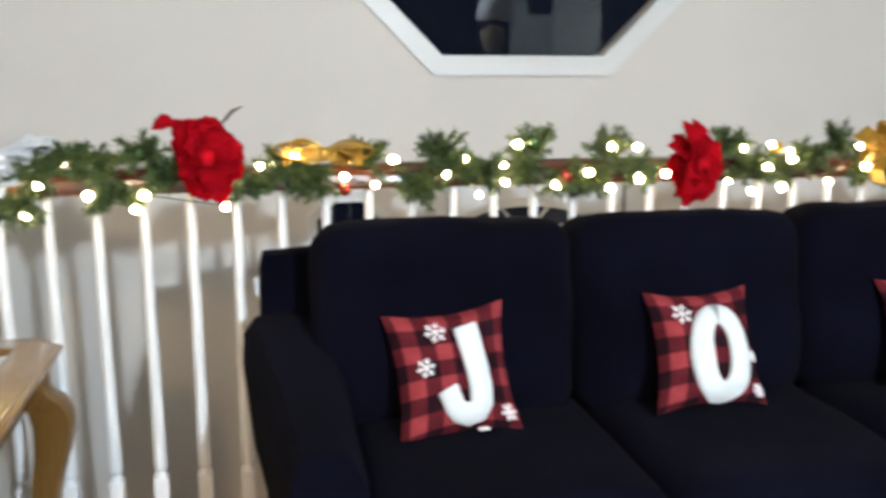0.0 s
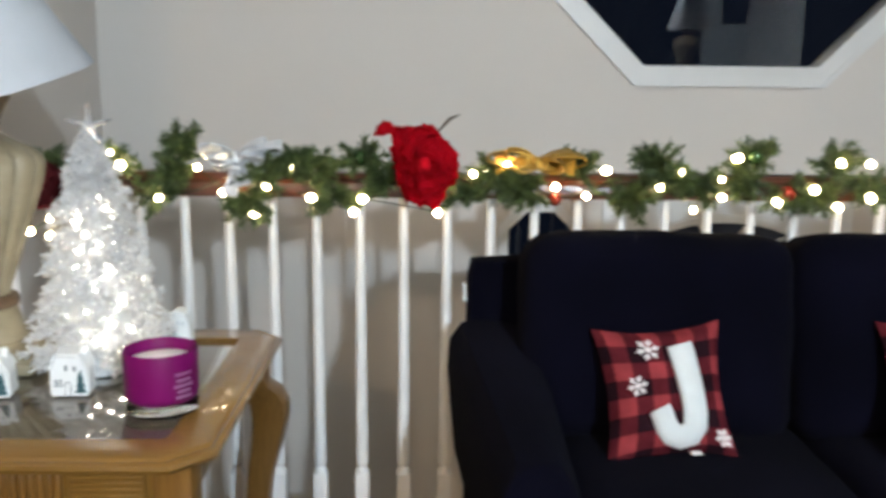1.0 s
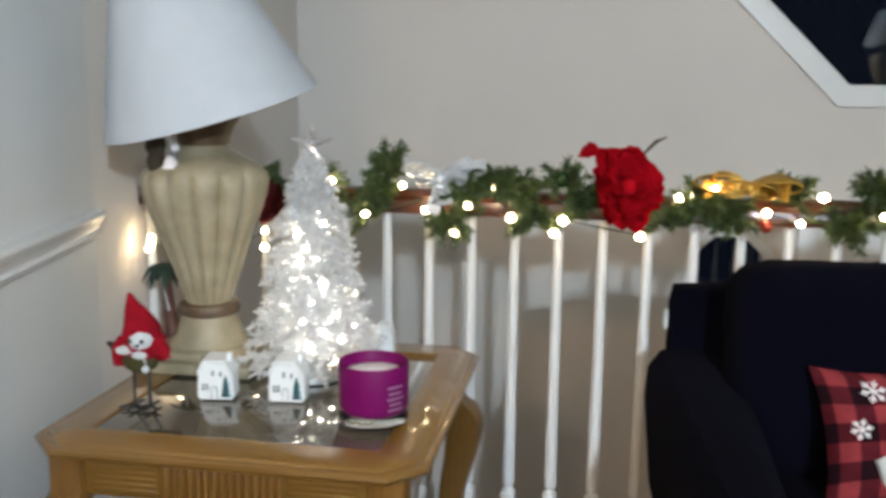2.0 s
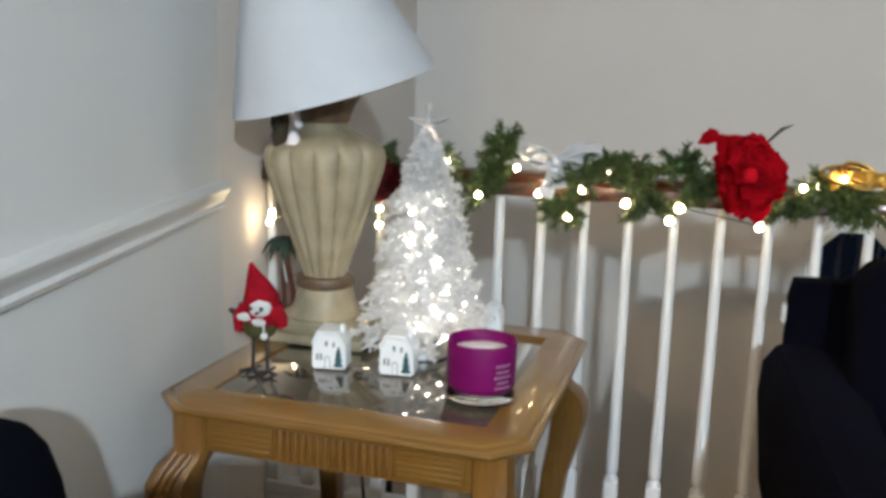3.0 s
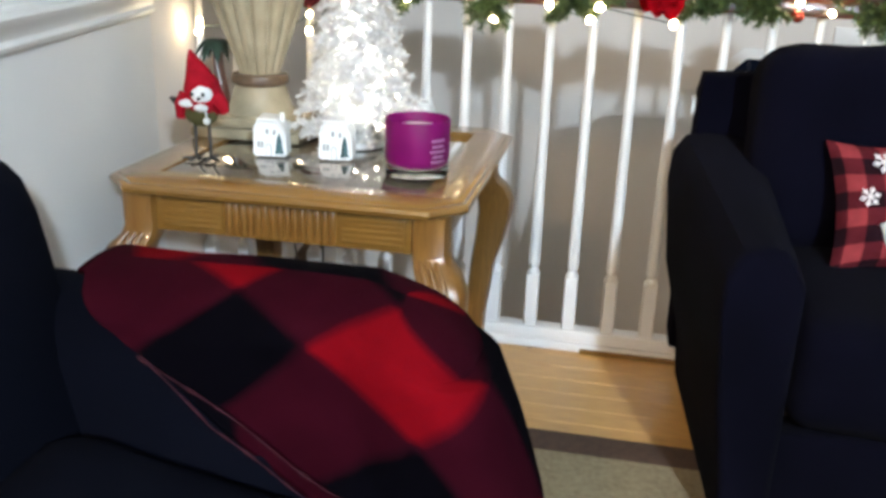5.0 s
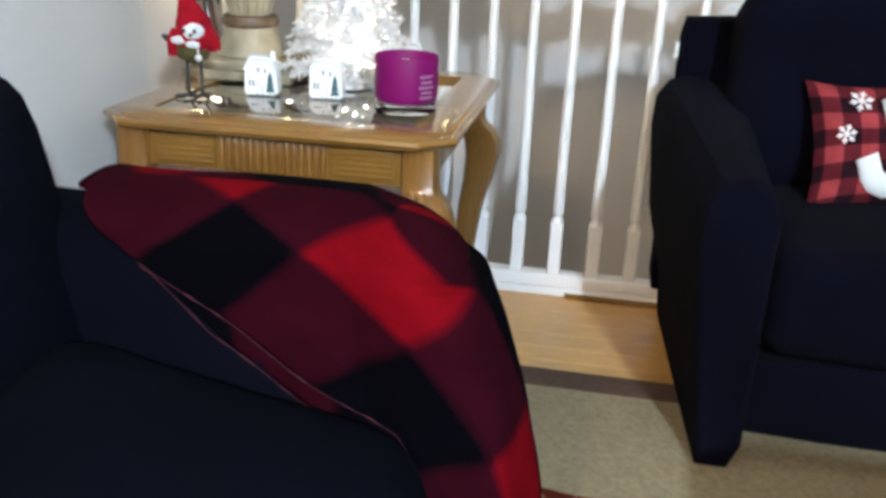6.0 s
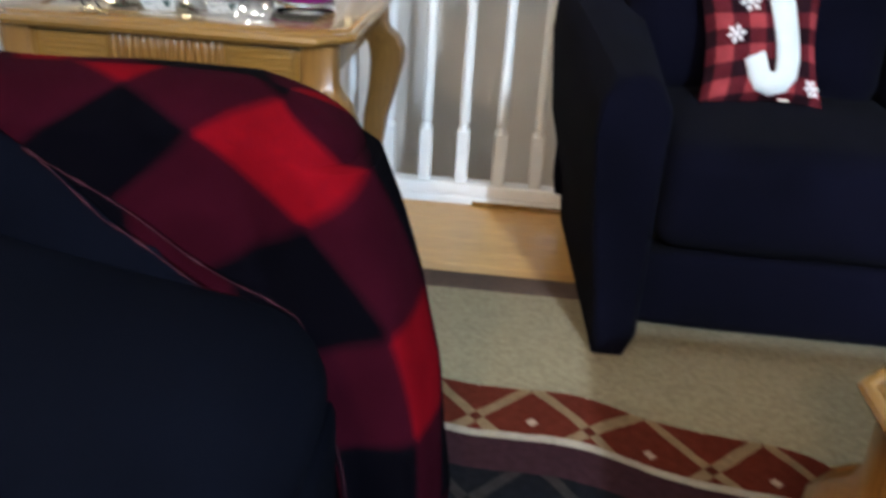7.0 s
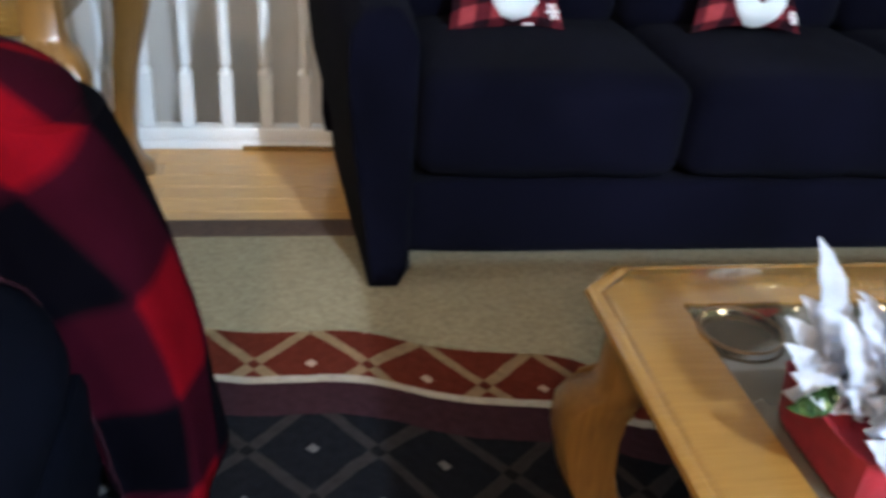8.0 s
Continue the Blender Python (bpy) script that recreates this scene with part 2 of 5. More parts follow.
def sheet(bm, f, nu, nv, uv=None, closed=False):
    """A grid of f(u, v), u and v from 0 to 1; uv gives each corner's cloth place."""
    g = [[bm.verts.new(f(i / nu, j / nv)) for j in range(nv + 1)] for i in range(nu + (0 if closed else 1))]
    lay = bm.loops.layers.uv.verify() if uv else None
    for i in range(nu):
        for j in range(nv):
            k = (i + 1) % len(g)
            fa = bm.faces.new((g[i][j], g[k][j], g[k][j + 1], g[i][j + 1]))
            if uv:
                for lp, (a, b) in zip(fa.loops, ((i, j), (i + 1, j), (i + 1, j + 1), (i, j + 1))):
                    lp[lay].uv = uv(a / nu, b / nv)
    return bm


def soft_box(bm, c, s, r=0.05, bulge=(0, 0, 0), n=10, m=None, wrinkle=0.0, seed=0.0):
    """An upholstered block: rounded edges, faces that swell, faint wrinkles."""
    m = m or Matrix()
    h = Vector(s) / 2
    r = min(r, *(x * 0.98 for x in h))
    made = {}

    def point(p):
        key = (round(p[0], 4), round(p[1], 4), round(p[2], 4))
        if key not in made:
            q = Vector((p[0] * h.x, p[1] * h.y, p[2] * h.z))
            core = Vector([max(-(h[k] - r), min(h[k] - r, q[k])) for k in range(3)])
            d = q - core
            o = core + (d.normalized() * r if d.length > 1e-6 else d)
            for k in range(3):
                a, b = p[(k + 1) % 3], p[(k + 2) % 3]
                if abs(p[k]) > 0.99:
                    o[k] += math.copysign(bulge[k] * (1 - a * a) * (1 - b * b), p[k])
            o = o + Vector(c)
            if wrinkle:
                o += noise.noise_vector(o * 9 + Vector((seed, seed, 0))) * wrinkle
            made[key] = bm.verts.new(m @ o)
        return made[key]
    ts = [math.sin((-1 + 2 * i / n) * math.pi / 2) * 0.35 + (-1 + 2 * i / n) * 0.65 for i in range(n + 1)]
    for k in range(3):
        for sg in (-1, 1):
            for i in range(n):
                for j in range(n):
                    q = []
                    for a, b in ((i, j), (i + 1, j), (i + 1, j + 1), (i, j + 1)):
                        p = [0, 0, 0]
                        p[k], p[(k + 1) % 3], p[(k + 2) % 3] = sg, ts[a], ts[b]
                        q.append(point(p))
                    bm.faces.new(q if sg > 0 else q[::-1])
    return bm


def extrude_poly(bm, pts, y0, y1, m=None):
    """A polygon in x, z drawn out from y0 to y1."""
    m = m or Matrix()
    a = [bm.verts.new(m @ Vector((x, y0, z))) for x, z in pts]
    b = [bm.verts.new(m @ Vector((x, y1, z))) for x, z in pts]
    n = len(pts)
    bm.faces.new(a); bm.faces.new(b[::-1])
    for i in range(n):
        bm.faces.new((a[(i + 1) % n], a[i], b[i], b[(i + 1) % n]))
    bmesh.ops.recalc_face_normals(bm, faces=bm.faces[:])
    return bm


def B():
    return bmesh.new()

# ---- the room and the stairwell ----
RAIL_Y, WALL_Y, FLOOR_EDGE, LOW = 2.155, 3.82, 2.22, -1.38


def slab(name, c, s, material, label, category):
    return single(name, box(B(), c, s), material, label, category, kind="structure", smooth=False)


slab("floor_slab", (1.0, -1.215, -0.16), (7.4, 6.87, 0.282), M_trim, "white painted edge of the upper floor over the stairwell", "floor")
slab("floor_lower", (1.0, 3.0, LOW - 0.06), (7.4, 2.0, 0.12), M_plank, "oak floor of the lower entry landing", "floor")
slab("wall_under_rail", (1.0, FLOOR_EDGE - 0.06, (LOW - 0.3) / 2), (7.4, 0.1, -LOW - 0.3), M_wall, "beige wall below the upper floor's edge", "wall")
slab("ceiling", (1.0, -0.4, 2.86), (7.6, 8.8, 0.12), M_ceil, "textured ceiling over room and stairwell, cream to warm the bounce", "ceiling")
slab("wall_east", (4.26, -0.4, 0.7), (0.12, 8.8, 4.3), M_greywall, "plain grey side wall", "wall")
slab("wall_south", (1.0, -4.66, 1.4), (6.4, 0.12, 2.8), M_greywall, "plain grey wall behind the sitting area", "wall")
slab("wall_west_near", (-2.26, -1.83, 1.4), (0.12, 5.54, 2.8), M_tan, "plain unseen wall of the sitting area, tan to warm the bounce", "wall")
slab("wall_return", (-1.70, 0.935, 1.4), (1.24, 0.1, 2.8), M_wall, "short beige return wall behind the armchair", "wall")

# the slanting wall with its chair rail, and the straight stairwell wall past it
P0, P1, P2 = Vector((-1.046, 0.88, 0)), Vector((-1.283, 1.90, 0)), Vector((-1.459, 3.84, 0))
along = (P1 - P0).normalized()
ang = math.atan2(along.y, along.x)
wm = Matrix.Translation(P0) @ Matrix.Rotation(ang, 4, "Z")
L = (P1 - P0).length
single("wall_west", box(B(), (L / 2, 0.06, 1.39), (L, 0.12, 2.82), m=wm), M_white_wall, "white painted wall beside the end table", "wall", kind="structure", smooth=False)
past = P2 - P1
wm2 = Matrix.Translation(P1) @ Matrix.Rotation(math.atan2(past.y, past.x), 4, "Z")
single("wall_stair_west", box(B(), (past.length / 2, 0.06, 0.7), (past.length, 0.12, 4.3), m=wm2), M_wall, "beige end wall of the stairwell", "wall", kind="structure", smooth=False)
bm = B()
prof = [(0, -0.033), (-0.010, -0.033), (-0.013, -0.024), (-0.008, -0.016), (-0.010, -0.004), (-0.020, 0.006), (-0.024, 0.018), (-0.020, 0.027), (-0.006, 0.031), (0, 0.033)]
rows = [[bm.verts.new(wm @ Vector((t, y - 0.0005, 0.895 + z))) for y, z in prof] for t in (0.0, L)]
for i in range(len(prof) - 1):
    bm.faces.new((rows[0][i], rows[1][i], rows[1][i + 1], rows[0][i + 1]))
bm.faces.new(rows[0]); bm.faces.new(rows[1][::-1])
bmesh.ops.recalc_face_normals(bm, faces=bm.faces[:])
single("chair_rail", bm, M_trim, "white moulded chair rail along the painted wall", "trim", kind="structure")
single("baseboard", box(B(), (L / 2, -0.008, 0.055), (L, 0.016, 0.11), 0.004, m=wm), M_trim, "white baseboard below the painted wall", "trim", kind="structure")


def oct_pts(cx, z0, base, d, side):
    """An upright octagon: bottom width, corner cut and straight side height."""
    w, h = base / 2 + d, 2 * d + side
    return [(cx - base / 2, z0), (cx + base / 2, z0), (cx + w, z0 + d), (cx + w, z0 + d + side), (cx + base / 2, z0 + h), (cx - base / 2, z0 + h),
            (cx - w, z0 + d + side), (cx - w, z0 + d)]


def ring_poly(bm, outer, inner, y0, y1):
    n = len(outer)
    v = [[bm.verts.new((x, y, z)) for x, z in ps] for ps, y in ((outer, y0), (inner, y0), (inner, y1), (outer, y1))]
    for i in range(n):
        j = (i + 1) % n
        for a, b in ((0, 1), (1, 2), (2, 3), (3, 0)):
            bm.faces.new((v[a][i], v[a][j], v[b][j], v[b][i]))
    bmesh.ops.recalc_face_normals(bm, faces=bm.faces[:])
    return bm


# far wall with two octagonal holes and the door opening, cut out as real openings
BIG = oct_pts(1.156, 1.225, 0.74, 0.40, 0.55)
SMALL = oct_pts(0.385, 0.34, 0.125, 0.085, 0.125)
DOOR_C, DOOR_W, DOOR_T = 1.19, 0.94, 0.685
bm = B()
hull = [(-1.6, LOW), (4.3, LOW), (4.3, 2.82), (-1.6, 2.82)]
door = [(DOOR_C - DOOR_W / 2, LOW + 0.001), (DOOR_C + DOOR_W / 2, LOW + 0.001), (DOOR_C + DOOR_W / 2, DOOR_T), (DOOR_C - DOOR_W / 2, DOOR_T)]
edges = []
for loop in (hull, BIG, SMALL, door):
    vs = [bm.verts.new((x, WALL_Y, z)) for x, z in loop]
    edges += [bm.edges.new((vs[i], vs[(i + 1) % len(vs)])) for i in range(len(vs))]
bmesh.ops.triangle_fill(bm, edges=edges, use_beauty=True)
r = bmesh.ops.extrude_face_region(bm, geom=bm.faces[:])
bmesh.ops.translate(bm, verts=[g for g in r["geom"] if isinstance(g, bmesh.types.BMVert)], vec=(0, 0.14, 0))
bmesh.ops.recalc_face_normals(bm, faces=bm.faces[:])
single("wall_north", bm, M_wall, "tall beige stairwell wall with octagonal windows", "wall", kind="structure", smooth=False)


def octagon_window(name, pts, cx, cz, label, wide, lip):
    w = thing(name, label, "window", (cx, WALL_Y, cz), kind="structure")
    inv = Matrix.Translation((-cx, -WALL_Y, -cz))

    def off(d):
        c = Vector((cx, cz))
        out = []
        for i in range(8):
            p, a, b = Vector(pts[i]), Vector(pts[i - 1]), Vector(pts[(i + 1) % 8])
            n1 = Vector(((p - a).y, -(p - a).x)).normalized(); n2 = Vector(((b - p).y, -(b - p).x)).normalized()
            n = (n1 + n2).normalized()
            out.append(tuple(p + n * d / max(0.3, n.dot(n1))))
        return out
    bm = ring_poly(B(), off(wide), off(-0.002), WALL_Y - 0.018, WALL_Y + 0.01)
    bm.transform(inv)
    part("casing", bm, M_trim, w, "flat white painted casing")
    bm = ring_poly(B(), off(wide + 0.008), off(wide - 0.012), WALL_Y - 0.024, WALL_Y + 0.002)
    bm.transform(inv)
    part("casing_bead", bm, M_trim, w)
    bm = ring_poly(B(), off(0.001), off(-lip), WALL_Y - 0.024, WALL_Y + 0.06)
    bm.transform(inv)
    part("window_frame", bm, M_trim, w)
    bm = extrude_poly(B(), off(-lip + 0.002), WALL_Y + 0.03, WALL_Y + 0.036)
    bm.transform(inv)
    part("pane", bm, M_glass, w, "dark reflecting pane, night outside", smooth=False)
    return w


octagon_window("window_1", BIG, 1.156, 1.9, "large octagonal window, white casing, dark at night", 0.062, 0.014)
octagon_window("window_2", SMALL, 0.385, 0.487, "small octagonal window with white frame, dark at night", 0.022, 0.012)

# front door, seen over the sofa: only its fanlight clears the cushions
d = thing("door_1", "white front door with an arched blue-paned fanlight", "door", (DOOR_C, WALL_Y, LOW), kind="structure")
H = DOOR_T - LOW
bm = B()
arch = [(0.36 * math.cos(a), H - 0.265 + 0.158 * math.sin(a)) for a in [math.pi * i / 20 for i in range(21)]]
leaf = [(-DOOR_W / 2 + 0.01, 0.01), (DOOR_W / 2 - 0.01, 0.01), (DOOR_W / 2 - 0.01, H - 0.012), (-DOOR_W / 2 + 0.01, H - 0.012)]
edges = []
for loop in (leaf, arch):
    vs = [bm.verts.new((x, 0.02, z)) for x, z in loop]
    edges += [bm.edges.new((vs[i], vs[(i + 1) % len(vs)])) for i in range(len(vs))]
bmesh.ops.triangle_fill(bm, edges=edges, use_beauty=True)
r = bmesh.ops.extrude_face_region(bm, geom=bm.faces[:])
bmesh.ops.translate(bm, verts=[g for g in r["geom"] if isinstance(g, bmesh.types.BMVert)], vec=(0, 0.045, 0))
bmesh.ops.recalc_face_normals(bm, faces=bm.faces[:])
part("leaf", bm, M_trim, d, smooth=False)
outer = [(0.395 * math.cos(a), H - 0.275 + 0.200 * math.sin(a)) for a in [math.pi * i / 20 for i in range(21)]]
part("arch_moulding", ring_poly(B(), outer, arch, 0.004, 0.03), M_trim, d)
part("fanlight", extrude_poly(B(), arch, 0.040, 0.046), M_night, d, "blue night glass, its faint reflection painted into the colour", smooth=False)
for k in range(1, 5):
    a = math.pi * k / 5
    bm = tube(B(), [(0.05 * math.cos(a), 0.034, H - 0.262 + 0.03 * math.sin(a)), (0.357 * math.cos(a), 0.034, H - 0.265 + 0.155 * math.sin(a))], 0.008, 6)
    part("glazing_bar", bm, M_trim, d)
for sx in (-1, 1):
    part("jamb", box(B(), (sx * (DOOR_W / 2 + 0.035), -0.008, H / 2), (0.07, 0.02, H), 0.004), M_trim, d)
part("head_casing", box(B(), (0, -0.008, H + 0.04), (DOOR_W + 0.14, 0.02, 0.08), 0.004), M_trim, d)

# floor lamp that lights the room, and an added fill bowl that warms its shadows
p = thing("floor_lamp", "tall slim black floor lamp with a small white globe", "lamp", (LAMP_AT[0], LAMP_AT[1], 0.0))
part("globe", lathe(B(), [(0.05 * math.sin(math.pi * i / 12) + 0.0005, LAMP_AT[2] - 0.05 * math.cos(math.pi * i / 12)) for i in range(13)], 24), M_globe, p, "glowing white globe")
part("pole", tube(B(), [(0, 0, 0.03), (0, 0, LAMP_AT[2] - 0.051)], 0.009), M_black, p)
part("base", lathe(B(), [(0.13, 0.009), (0.13, 0.03), (0.02, 0.04)], 28), M_black, p)
p = thing("added_fill_light", "added warm fill light, unseen, shaped as a flush ceiling bowl", "lamp", (FILL_AT[0], FILL_AT[1], 2.8))
part("diffuser", lathe(B(), [(0.02, -0.12), (0.11, -0.10), (0.16, -0.05), (0.17, -0.02)], 28), M_flush, p, "glowing bowl of the added fill")
part("rim", lathe(B(), [(0.18, -0.022), (0.18, -0.001)], 28), M_urn_d, p)

# ---- the railing ----
GAP, FIRST = 0.1032, -0.3555
bm = B()
prof = [(-0.030, -0.028), (0.030, -0.028), (0.033, -0.012), (0.028, 0.004), (0.033, 0.016), (0.024, 0.028), (0.0, 0.032), (-0.024, 0.028), (-0.033, 0.016), (-0.028, 0.004), (-0.033, -0.012)]
rows = [[bm.verts.new((x, RAIL_Y + y, 0.935 + z)) for y, z in prof] for x in (-1.296, 4.2)]
for i in range(len(prof)):
    j = (i + 1) % len(prof)
    bm.faces.new((rows[0][i], rows[1][i], rows[1][j], rows[0][j]))
bm.faces.new(rows[0]); bm.faces.new(rows[1][::-1])
bmesh.ops.recalc_face_normals(bm, faces=bm.faces[:])
railing = thing("railing", "white baluster railing with dark wooden handrail", "railing", (0, 0, 0), kind="structure")
part("handrail", bm, M_rail, railing, "dark stained wooden handrail")
part("shoe_rail", box(B(), (1.44, RAIL_Y, 0.0445), (5.52, 0.052, 0.035), 0.005), M_baluster, railing, "white bottom rail")
part("base_strip", box(B(), (1.44, RAIL_Y, 0.0130), (5.52, 0.050, 0.026), 0.004), M_baluster, railing)
bm = B()
box(bm, (0, 0, 0.137), (0.034, 0.034, 0.150), 0.002, seg=1)
lathe(bm, [(0.0165, 0.2115), (0.013, 0.222), (0.010, 0.227), (0.0145, 0.234), (0.0155, 0.242), (0.0150, 0.30), (0.0135, 0.55), (0.0115, 0.80), (0.0105, 0.908)], 12)
first = part("baluster", bm, M_baluster, railing, "turned white baluster on a square foot")
first.location = (FIRST, RAIL_Y, 0)
for k in range(-9, 43):
    if k:
        o = new("baluster", first.data)
        o.parent = railing
        o.location = (FIRST + k * GAP, RAIL_Y, 0)
        o.rotation_euler[2] = random.uniform(-0.06, 0.06)


# ---- sofa ----
def arm_solid(bm, front, back, n=14, m=None):
    """A flared sofa arm: sections given as (y, outer x at foot, outer x at shoulder, inner x, top z, foot z)."""
    rows = []
    for i in range(n + 1):
        t = i / n
        a = [p + (q - p) * t for p, q in zip(front, back)]
        y, xf, xs, xi, top, foot = a
        sec = []
        pts = [(xf, foot), (xf - 0.012, foot + 0.12), (xs + (xf - xs) * 0.25, foot + 0.30), (xs, top - 0.12), (xs + 0.004, top - 0.05), (xs + 0.03, top - 0.012),
               (xs + 0.07, top), ((xs + xi) / 2 + 0.03, top - 0.004), (xi - 0.02, top - 0.02), (xi, top - 0.06), (xi, top - 0.2), (xi, foot + 0.05), (xi - 0.02, foot)]
        for x, z in pts:
            yy = y + (0.02 * (1 - t) ** 3 if z > top - 0.06 else 0)
            sec.append(bm.verts.new((m or Matrix()) @ Vector((x, yy, z))))
        rows.append(sec)
    for a, b in zip(rows, rows[1:]):
        for i in range(len(a)):
            j = (i + 1) % len(a)
            bm.faces.new((a[i], b[i], b[j], a[j]))
    cap = bm.faces.new(rows[0]); bm.faces.new(rows[-1][::-1])
    bmesh.ops.recalc_face_normals(bm, faces=bm.faces[:])
    bmesh.ops.bevel(bm, geom=list(cap.edges), offset=0.016, segments=3, profile=0.5, affect="EDGES")
    return bm


sofa = thing("sofa", "dark navy upholstered three-seat sofa with loose cushions", "sofa", (0.95, 1.72, 0))
SI = Matrix.Translation((-0.95, -1.72, 0))
F = (1.372, 0.080, 0.030, 0.160, 0.580, 0.010)
K = (2.02, 0.03, -0.045, 0.160, 0.650, 0.030)
part("arm", arm_solid(B(), F, K, m=SI), M_sofa, sofa, "flared navy arm")
bm = arm_solid(B(), F, K)
bm.transform(Matrix.Translation((0.95, 0, 0)) @ Matrix.Diagonal((-1, 1, 1, 1)) @ Matrix.Translation((-0.95, -1.72, 0)))
bmesh.ops.recalc_face_normals(bm, faces=bm.faces[:])
bm.transform(Matrix.Translation((-0.95, 0, 0)))
part("arm", bm, M_sofa, sofa, "flared navy arm")
for nm, x0, x1 in (("seat_cushion", 0.16, 0.70), ("seat_cushion", 0.70, 1.24), ("seat_cushion", 1.24, 1.74)):
    bm = soft_box(B(), ((x0 + x1) / 2, 1.62, 0.36), (x1 - x0 - 0.004, 0.52, 0.21), 0.045, (0.002, 0.012, 0.018), 12, SI, 0.006, x0 * 7)
    part(nm, bm, M_sofa, sofa)
tilt = Matrix.Translation((0, 1.86, 0.45)) @ Matrix.Rotation(radians(-9), 4, "X") @ Matrix.Translation((0, -1.86, -0.45))
for x0, x1, top in ((0.105, 0.672, 0.868), (0.672, 1.228, 0.866), (1.228, 1.80, 0.872)):
    bm = soft_box(B(), ((x0 + x1) / 2, 1.865, (0.43 + top) / 2), (x1 - x0 - 0.003, 0.20, top - 0.43), 0.065, (0.002, 0.03, 0.006), 12, SI @ tilt, 0.008, x0 * 5)
    part("back_cushion", bm, M_sofa, sofa)
part("back_frame", soft_box(B(), (0.955, 2.045, 0.44), (1.915, 0.085, 0.70), 0.03, (0, 0, 0), 10, SI), M_sofa, sofa)
part("front_rail", soft_box(B(), (0.95, 1.425, 0.166), (1.60, 0.09, 0.165), 0.02, (0, 0.004, 0), 8, SI), M_sofa, sofa)
part("base", box(B(), (0.95, 1.75, 0.17), (1.70, 0.52, 0.14), 0.01, SI), M_black, sofa)
for x, y in ((0.105, 1.41), (1.795, 1.41), (0.09, 2.0), (1.81, 2.0)):
    part("foot", lathe(B(), [(0.020, 0.008), (0.028, 0.06)], 4, (x, y, 0), SI @ Matrix.Translation((x, y, 0)) @ Matrix.Rotation(radians(45), 4, "Z") @ Matrix.Translation((-x, -y, 0))), M_black, sofa, "tapered black foot")
part("care_tag", box(B(), (-0.0065, 2.044, 0.705), (0.008, 0.028, 0.038), 0, SI), M_white_felt, sofa, "small white sewn tag")


# ---- throw pillows ----
def pillow(letter, corners, depth, label, flakes, shift=(0, 0), tag=None):
    """corners: top left, top right, bottom left, bottom right in x, z on the cushion; the pillow leans back on it."""
    tl, tr, bl, br = [Vector(c) for c in corners]
    e = thing("throw_pillow", label, "pillow", (bl.x, depth, bl.z), group="letter pillows")

    def at(u, v, off):
        p = (tl * (1 - u) + tr * u) * v + (bl * (1 - u) + br * u) * (1 - v)
        pinch = 0.018 * (1 - (2 * v - 1) ** 2) * (2 * u - 1), 0.018 * (1 - (2 * u - 1) ** 2) * (2 * v - 1)
        d = (max(0, 1 - (2 * u - 1) ** 2) * max(0, 1 - (2 * v - 1) ** 2)) ** 0.45 * 0.052
        n = (tr - tl).cross(tl - bl).normalized()
        if n.y > 0:
            n = -n
        p = Vector(p) - (tr - tl).normalized() * pinch[0] - (tl - bl).normalized() * pinch[1]
        return p + n * (d + off) - Vector((bl.x, depth, bl.z))

    def back(u, v):
        return at(u, v, 0) * 1.0 + (at(u, v, 0.0) - at(u, v, 1.0)) * (2 * (max(0, 1 - (2 * u - 1) ** 2) * max(0, 1 - (2 * v - 1) ** 2)) ** 0.45 * 0.045)
    W = (tr - tl).length
    Hh = (tl - bl).length
    bm = sheet(B(), lambda u, v: at(u, v, 0), 18, 18, uv=lambda u, v: (u * W, v * Hh))
    sheet(bm, lambda u, v: back(1 - u, v), 18, 18, uv=lambda u, v: (u * W, v * Hh))
    bmesh.ops.remove_doubles(bm, verts=bm.verts[:], dist=0.0004)
    part("cover", bm, M_check, e, "red and black checked cover")
    if letter:
        bm = B()
        for path, w in letter:
            path = [(u + shift[0], v + shift[1]) for u, v in path]
            n = len(path)
            rows = []
            for i, (u, v) in enumerate(path):
                a, b = Vector(path[max(i - 1, 0)]), Vector(path[min(i + 1, n - 1)])
                if path[0] == path[-1] and i in (0, n - 1):
                    a, b = Vector(path[-2]), Vector(path[1])
                d = (b - a).normalized()
                s = Vector((d.y, -d.x))
                ww = w[i] if isinstance(w, (list, tuple)) else w
                row = []
                for q, hgt in ((-1, 0.001), (-0.97, 0.006), (-0.75, 0.0105), (0, 0.012), (0.75, 0.0105), (0.97, 0.006), (1, 0.001)):
                    c = Vector((u, v)) + s * ww * q
                    row.append(bm.verts.new(at(c.x, c.y, hgt)))
                rows.append(row)
            for a, b in zip(rows, rows[1:]):
                for i in range(6):
                    bm.faces.new((a[i], b[i], b[i + 1], a[i + 1]))
            for row in (rows[0], rows[-1]):
                bm.faces.new(row)
        bmesh.ops.remove_doubles(bm, verts=bm.verts[:], dist=0.0003)
        bmesh.ops.recalc_face_normals(bm, faces=bm.faces[:])
        part("letter", bm, M_white_felt, e, "puffy white felt letter")
    for fu, fv, fr in flakes:
        bm = B()
        for k in range(6):
            a = k * math.pi / 3 + 0.2
            for r0, r1, da in ((0, 1, 0), (0.45, 0.8, 0.28), (0.45, 0.8, -0.28)):
                q0 = (fu + fr * r0 * math.cos(a), fv + fr * r0 * math.sin(a))
                q1 = (fu + fr * r1 * math.cos(a + da), fv + fr * r1 * math.sin(a + da))
                tube(bm, [at(*q0, 0.002), at(*q1, 0.002)], 0.0019, 5)
        part("snowflake", bm, M_flake, e, "pale stitched snowflake")
